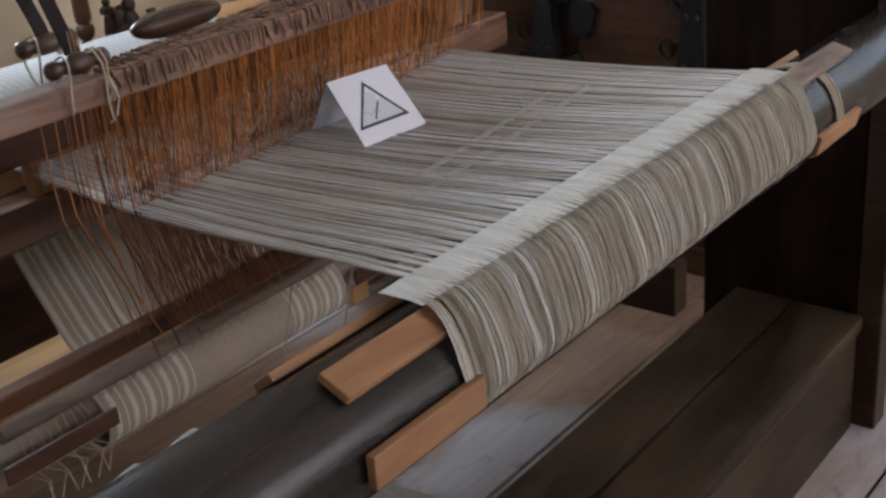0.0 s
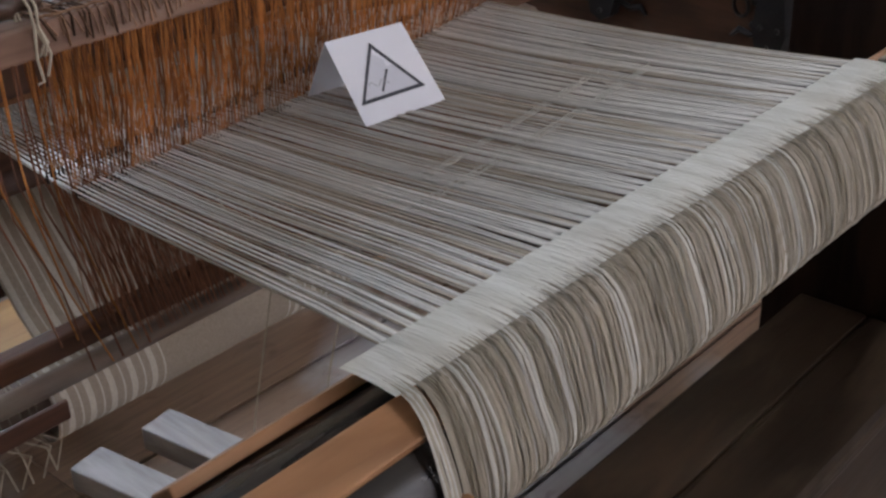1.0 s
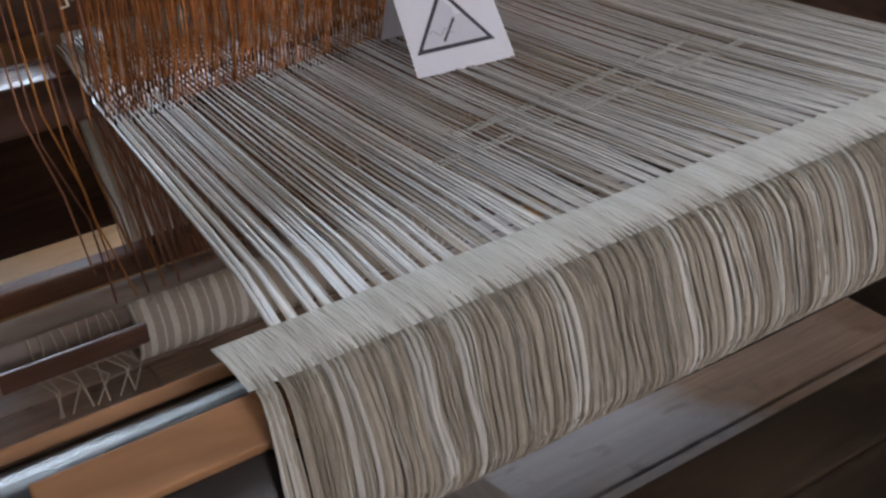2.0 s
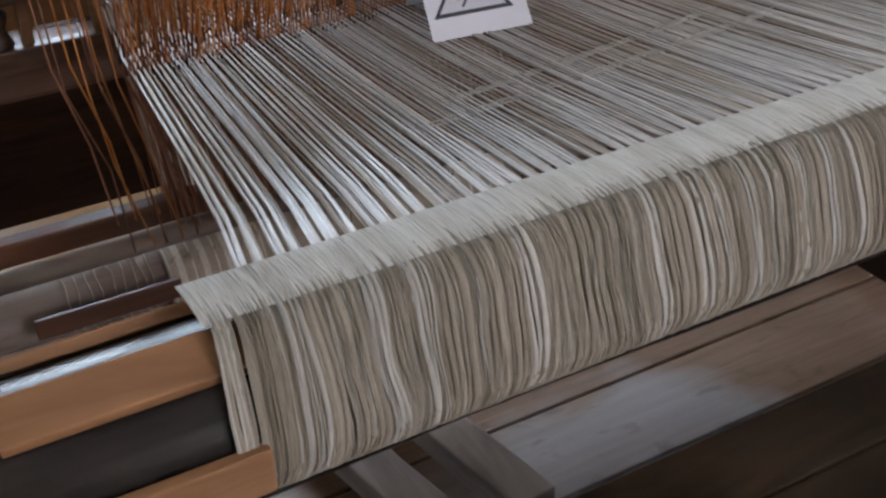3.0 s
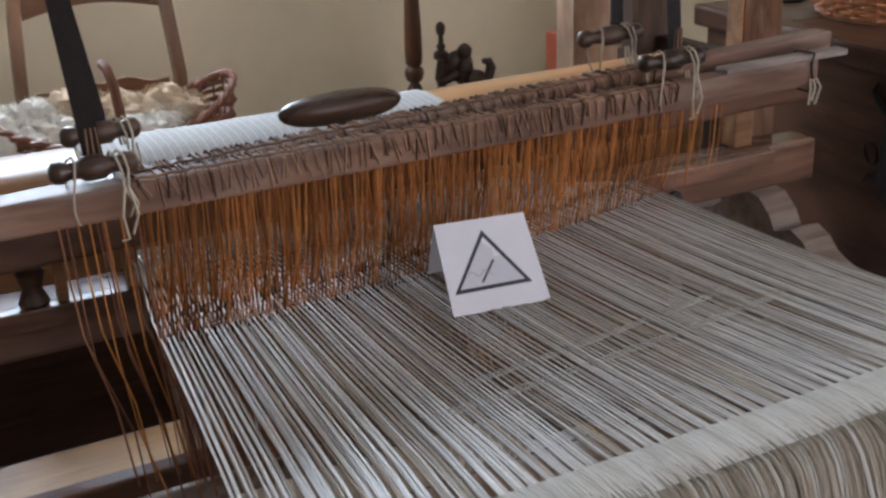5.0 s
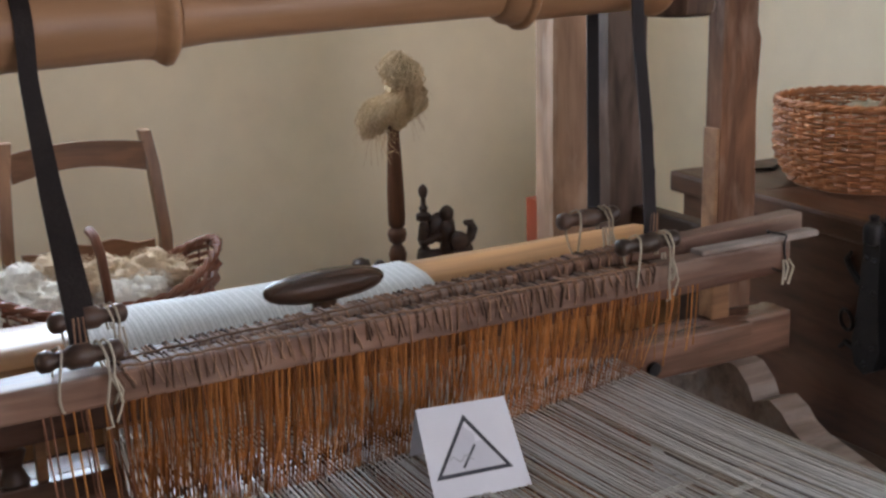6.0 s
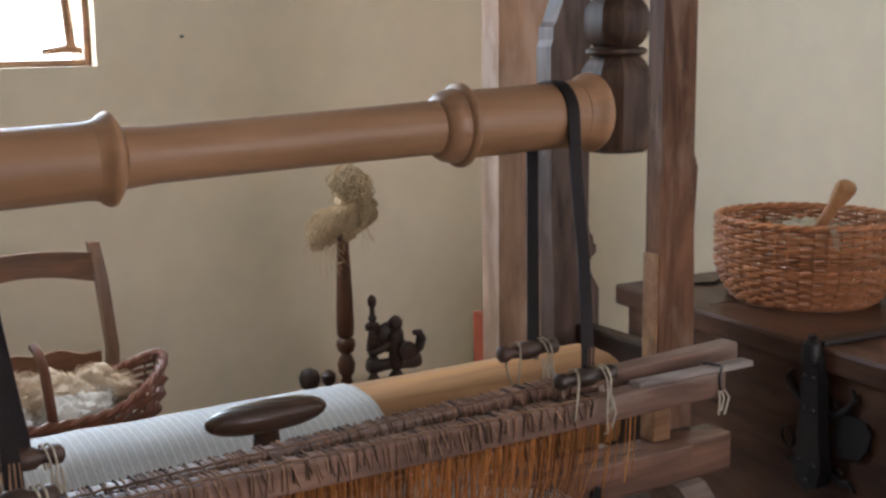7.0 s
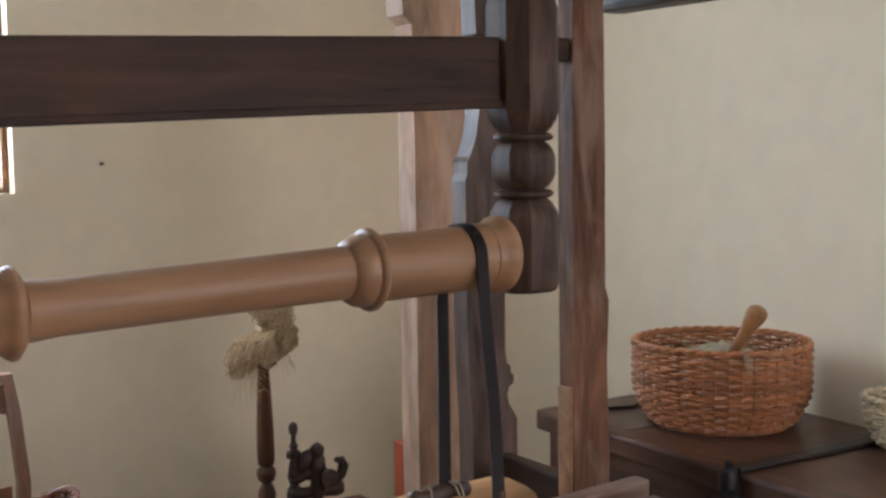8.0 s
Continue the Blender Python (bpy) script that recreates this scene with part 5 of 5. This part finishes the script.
# spinning wheel with its distaff
def spinning_wheel():
    t = thing("spinning_wheel", (2.15, 3.12, 0.0), "turned dark wooden spinning wheel stand with distaff by the wall", "spinning wheel")
    part("bench_board", Geo().box(1.86, 2.48, 3.03, 3.21, 0.385, 0.42, 0.008), TURNED, t)
    for x, y, dx, dy in ((1.92, 3.07, -0.06, -0.08), (1.92, 3.17, -0.06, 0.08), (2.42, 3.12, 0.07, 0.0)):
        prof = [0.012, 0.02, 0.014, 0.022, 0.018, 0.016, 0.013]
        part("leg", Geo().tube([(x + dx * (1 - k / 6), y + dy * (1 - k / 6), 0.395 * k / 6) for k in range(7)], prof, 12), TURNED, t, smooth=True)
    pole = [(0.42, 0.022), (0.455, 0.020), (0.475, 0.014), (0.49, 0.024), (0.515, 0.027), (0.535, 0.020), (0.545, 0.013), (0.555, 0.024), (0.575, 0.029), (0.588, 0.026), (0.595, 0.017), (0.602, 0.024), (0.625, 0.026), (0.70, 0.025), (0.80, 0.021), (0.872, 0.017), (0.884, 0.019), (0.894, 0.018), (0.91, 0.012), (1.02, 0.010)]
    part("distaff_pole", Geo().lathe(pole, (2.105, 3.10, 0), "z", 20), TURNED, t, "turned red-brown distaff", 50)
    maiden = [(0.42, 0.016), (0.45, 0.020), (0.47, 0.011), (0.485, 0.020), (0.51, 0.022), (0.525, 0.012), (0.545, 0.021), (0.575, 0.017), (0.60, 0.012), (0.606, 0.023), (0.622, 0.022), (0.63, 0.010), (0.642, 0.014), (0.65, 0.008), (0.672, 0.007), (0.679, 0.012), (0.694, 0.0145), (0.705, 0.011), (0.712, 0.003)]
    part("maiden", Geo().lathe(maiden, (2.195, 3.10, 0), "z", 16), DARKTURNED, t, smooth=50)
    part("arm", Geo().tube([(2.175, 3.09, 0.535), (2.21, 3.085, 0.545), (2.245, 3.08, 0.56)], [0.010, 0.013, 0.010], 10), DARKTURNED, t, smooth=True)
    part("maiden", Geo().lathe([(0.42, 0.018), (0.46, 0.024), (0.475, 0.013), (0.50, 0.026), (0.54, 0.02), (0.56, 0.026), (0.585, 0.024), (0.60, 0.012), (0.61, 0.020), (0.628, 0.022), (0.64, 0.012), (0.645, 0.003)], (2.262, 3.08, 0), "z", 16), DARKTURNED, t, smooth=50)
    part("whorl", Geo().lathe([(3.085, 0.040), (3.092, 0.046), (3.10, 0.038), (3.108, 0.046), (3.115, 0.040)], (2.250, 0, 0.575), "y", 28), DARKTURNED, t, smooth=50)
    part("bobbin", Geo().lathe([(3.02, 0.008), (3.025, 0.028), (3.035, 0.028), (3.04, 0.014), (3.075, 0.014), (3.08, 0.026)], (2.275, 0, 0.545), "y", 18), DARKTURNED, t, smooth=50)
    part("flyer", Geo().tube([(2.27, 3.06, 0.515), (2.305, 3.05, 0.525), (2.325, 3.05, 0.545), (2.333, 3.05, 0.57), (2.325, 3.05, 0.588), (2.306, 3.05, 0.592)], [0.010, 0.012, 0.015, 0.016, 0.013, 0.007], 12), DARKTURNED, t, smooth=True)
    part("mother_of_all", Geo().lathe([(2.17, 0.014), (2.18, 0.022), (2.23, 0.018), (2.30, 0.022), (2.325, 0.026), (2.345, 0.022), (2.352, 0.006)], (0, 3.09, 0.495), "x", 16), DARKTURNED, t, smooth=50)
    part("knob", Geo().lathe([(0.42, 0.012), (0.455, 0.014), (0.465, 0.026), (0.49, 0.032), (0.512, 0.024), (0.52, 0.006)], (1.985, 3.10, 0), "z", 16), DARKTURNED, t, smooth=50)
    part("knob", Geo().lathe([(0.42, 0.010), (0.45, 0.012), (0.46, 0.02), (0.482, 0.022), (0.495, 0.008)], (2.06, 3.13, 0), "z", 14), DARKTURNED, t, smooth=50)
    return t


spinning_wheel()
g = Geo()
q = random.Random(3)
for k, (x, z, r) in enumerate(((2.108, 1.055, 0.028), (2.118, 1.01, 0.032), (2.125, 0.96, 0.030), (2.105, 0.93, 0.028), (2.06, 0.955, 0.024), (2.045, 0.915, 0.020))):
    fleece(g, (x, 3.098, z), r, k + 5, 1.0, 0.35)


def lock(line, width, strands, curl):
    """A lock of fibres: wavy strands round a middle line."""
    for _ in range(strands):
        a, rad = q.uniform(0, 2 * math.pi), 1.25 * width * math.sqrt(q.random())
        ph, wv = q.uniform(0, 6.3), q.uniform(0.7, 1.3)
        pts = []
        for k in range(17):
            u = k / 16 * (len(line) - 1)
            i = min(int(u), len(line) - 2)
            c = Vector(line[i]).lerp(Vector(line[i + 1]), u - i)
            bell = 0.45 + 0.75 * math.sin(k / 16 * math.pi)
            w = 1.7 * curl * math.sin(k * 1.0 * wv + ph)
            pts.append(c + Vector((math.cos(a) * rad * bell + w, math.sin(a) * rad * bell, 0.4 * w + q.uniform(-0.002, 0.002))))
        g.tube(pts, q.uniform(0.0008, 0.0024), 4, 1, False)


lock([(2.105, 3.09, 1.105), (2.085, 3.07, 1.07), (2.098, 3.055, 1.03), (2.125, 3.06, 1.0)], 0.024, 90, 0.006)
lock([(2.115, 3.09, 1.105), (2.145, 3.07, 1.065), (2.152, 3.055, 1.02), (2.135, 3.05, 0.98)], 0.022, 90, 0.006)
lock([(2.15, 3.07, 1.02), (2.165, 3.055, 0.985), (2.150, 3.05, 0.94), (2.125, 3.05, 0.915)], 0.022, 90, 0.006)
lock([(2.12, 3.06, 1.0), (2.085, 3.05, 0.965), (2.09, 3.045, 0.92), (2.105, 3.05, 0.895)], 0.020, 80, 0.006)
lock([(2.085, 3.07, 0.99), (2.045, 3.06, 0.975), (2.03, 3.055, 0.93), (2.035, 3.06, 0.885)], 0.030, 130, 0.005)
lock([(2.06, 3.08, 0.985), (2.02, 3.075, 0.955), (2.008, 3.07, 0.91), (2.015, 3.07, 0.87)], 0.022, 70, 0.004)
g.tube([(2.06, 3.06, 0.88), (2.05, 3.06, 0.845), (2.06, 3.06, 0.825), (2.085, 3.06, 0.83)], 0.0022, 5)
for k in range(130):
    x, z = q.choice(((2.10, 1.06), (2.13, 1.0), (2.12, 0.94), (2.04, 0.95), (2.03, 0.91), (2.02, 0.89)))
    a, out = q.uniform(0, 6.3), q.uniform(0.03, 0.065)
    p = Vector((x + 0.02 * math.cos(a), 3.06, z + 0.02 * math.sin(a)))
    e = Vector((math.cos(a), q.uniform(-0.5, 0.2), math.sin(a) - 0.5))
    g.tube([p, p + e * out * 0.5 + Vector((q.uniform(-0.008, 0.008), 0, 0.008)), p + e * out + Vector((0, 0, -0.006))], 0.0006, 3, 1, False)
single("flax_bundle", g, FLAX, "curly blond flax bundle tied on the distaff", "flax", smooth=True, kind="stuff")

# weaver's bench, chair and the wool basket
def weaver_bench():
    t = thing("weaver_bench", (0.65, 2.64, 0.0), "long low dark wooden bench on the floor behind the loom", "bench")
    part("seat", Geo().box(-0.20, 1.50, 2.485, 2.785, 0.468, 0.50, 0.006), DARKOAK, t)
    part("front_board", Geo().box(-0.16, 1.44, 2.50, 2.525, 0.0, 0.4675, 0.004), DARKOAK, t)
    for x in (-0.16, 1.415):
        part("end_board", Geo().box(x, x + 0.025, 2.526, 2.77, 0.0, 0.4675, 0.004), DARKOAK, t)
    return t


weaver_bench()


def chair():
    t = thing("chair", (1.22, 3.0, 0.0), "plain brown wooden chair with a curved crest rail", "chair")
    for s in (-1, 1):
        xs = [(0.185, 0.0), (0.187, 0.45), (0.203, 0.66), (0.19, 0.85), (0.176, 0.945)]
        g = Geo()
        for x, z in xs:
            lean = 0.10 * max(0, z - 0.45)
            for u, v in ((-0.015, -0.016), (0.015, -0.016), (0.015, 0.016), (-0.015, 0.016)):
                g.v.append((1.225 + s * x + u, 3.11 + lean + v, z))
        g.f = [(i * 4 + a, i * 4 + (a + 1) % 4, (i + 1) * 4 + (a + 1) % 4, (i + 1) * 4 + a) for i in range(4) for a in range(4)] + [(3, 2, 1, 0), (16, 17, 18, 19)]
        part("back_post", g, CHAIRWOOD, t)
        part("front_leg", Geo().lathe([(0.0, 0.014), (0.1, 0.018), (0.3, 0.02), (0.435, 0.02)], (1.225 + s * 0.18, 2.83, 0), "z", 14), CHAIRWOOD, t, smooth=True)

    def rail(z_low, z_high, y, name, bow):
        g = Geo()
        n = 16
        for i in range(n + 1):
            f = i / n
            x = 1.055 + 0.34 * f
            yy = y + 0.022 * math.sin(f * math.pi)
            for z, dy in ((z_low(f), -0.008), (z_low(f), 0.008), (z_high(f), 0.008), (z_high(f), -0.008)):
                g.v.append((x, yy + dy, z))
        g.f = [(i * 4 + a, i * 4 + (a + 1) % 4, (i + 1) * 4 + (a + 1) % 4, (i + 1) * 4 + a) for i in range(n) for a in range(4)] + [(3, 2, 1, 0), tuple(4 * n + a for a in range(4))]
        part(name, g, CHAIRX, t, "", 40)

    rail(lambda f: 0.842 + 0.022 * math.sin(f * math.pi), lambda f: 0.918 + 0.012 * math.sin(f * math.pi), 3.148, "crest_rail", 1)
    rail(lambda f: 0.60, lambda f: 0.655 + 0.010 * math.sin(f * math.pi) + 0.006 * math.cos(f * 18), 3.125, "lower_back_rail", 1)
    part("seat", Geo().box(1.02, 1.43, 2.79, 3.10, 0.436, 0.46, 0.008), CHAIRX, t)
    for y in (2.83, 3.11):
        part("stretcher", Geo().tube([(1.05, y, 0.2), (1.40, y, 0.2)], 0.011, 10), CHAIRX, t)
    return t


CHAIRX = wood("chair_rail_wood", (0.26, 0.12, 0.056), (0.14, 0.06, 0.026), "x", 0.4, 8.0, 0.6, 0.2, 0.5, 0.05)
chair()
basket("wool_basket", pose(1.125, 2.635, 0.5005, 0, 0, 4), 0.285, 0.135, 0.165, 0.66, 34, 13, DARKWICKER, "oval red-brown wicker basket heaped with wool, on the bench", rim=0.012,
       handle=[Vector((0.0, -0.135 + 0.02, 0.15)), Vector((-0.01, -0.13, 0.22)), Vector((-0.012, -0.115, 0.285)), Vector((-0.012, -0.08, 0.318)), Vector((-0.012, -0.045, 0.325))], wave=lambda a: 0.15 * max(0.0, abs(math.cos(a)) - 0.35) ** 1.5)
q = random.Random(11)
for name, mat, lab, spots in (("white_fleece", WOOL_WHITE, "loose white raw wool heaped in the oval basket", ((0.90, 2.60, 0.675), (0.95, 2.57, 0.655), (1.00, 2.60, 0.67), (0.92, 2.65, 0.69), (1.04, 2.56, 0.65), (1.20, 2.585, 0.65), (1.24, 2.60, 0.655), (0.97, 2.63, 0.70), (0.88, 2.57, 0.665), (1.16, 2.57, 0.645))),
                              ("tan_fleece", WOOL_TAN, "loose tan raw wool heaped in the oval basket", ((1.08, 2.63, 0.675), (1.13, 2.62, 0.665), (1.10, 2.66, 0.69), (1.19, 2.64, 0.675), (1.25, 2.655, 0.685), (1.29, 2.63, 0.675), (1.16, 2.67, 0.68), (1.04, 2.665, 0.695)))):
    g = Geo()
    for k, s in enumerate(spots):
        s = (s[0], s[1], s[2] + 0.018)
        fleece(g, s, q.uniform(0.042, 0.06), k + 11, 0.75, 0.4)
        wisps(g, s, 0.05, 260, 0.026, 0.0006, k + 90)
    for k in range(6):
        fleece(g, (0.95 + 0.07 * k, 2.63, 0.58), 0.07, k, 0.9)
    single(name, g, mat, lab, "wool", smooth=True, kind="stuff")
single("tin_box", Geo().box(2.150, 2.185, 2.40, 2.47, 0.60, 0.79, 0.004).box(2.158, 2.178, 2.398, 2.40, 0.75, 0.775, 0.0), ORANGE, "small orange tin behind the pale timber post", "tin box")
single("tin_stand", Geo().lathe([(0.0, 0.09), (0.02, 0.09), (0.03, 0.03), (0.57, 0.03), (0.58, 0.08), (0.60, 0.08)], (2.17, 2.45, 0), "z", 16), DARKOAK, "small dark turned stand under the orange tin", "stand", smooth=40)
single("wall_nail", Geo().lathe([(3.685, 0.004), (3.6995, 0.004)], (1.857, 0, 1.475), "y", 10), IRON, "small dark nail in the plaster wall", "nail")


def foot_board():
    t = thing("foot_board", (1.0, 2.0, 0.0), "low golden pine board lying across the loom's foot", "foot board")
    part("board", Geo().box(0.28, 2.03, 1.93, 2.10, 0.19, 0.222, 0.005), PINE, t)
    for x in (0.32, 1.94):
        part("bearer", Geo().box(x, x + 0.06, 1.94, 2.09, 0.0, 0.1895, 0.004), PINE, t)
    return t


PINE = wood("pine_wood", (0.55, 0.33, 0.15), (0.40, 0.21, 0.085), "x", 0.45, 5.0, 0.6, 0.2, 0.4, 0.05)
foot_board()


# ---- floor planks ----
floor = single("floor", Geo().box(X0, X1, Y0, Y1, -0.06, -0.012, 0), DARKOAK, "old scuffed pale wooden plank floor", "floor", "structure")
y = 1.17 - 0.195 * 18
k = 0
while y < Y1:
    a, b = max(y, Y0), min(y + 0.195, Y1)
    if b - a > 0.02:
        cut = (-0.6, 1.05, 0.2, 2.4, -1.2)[k % 5]
        for u, v in ((X0, cut - 0.001), (cut + 0.001, X1)):
            part("plank", Geo().box(u, v, a + 0.004, b - 0.004, -0.011, 0.0, 0.0015), FLOOR, floor)
    y += 0.195
    k += 1
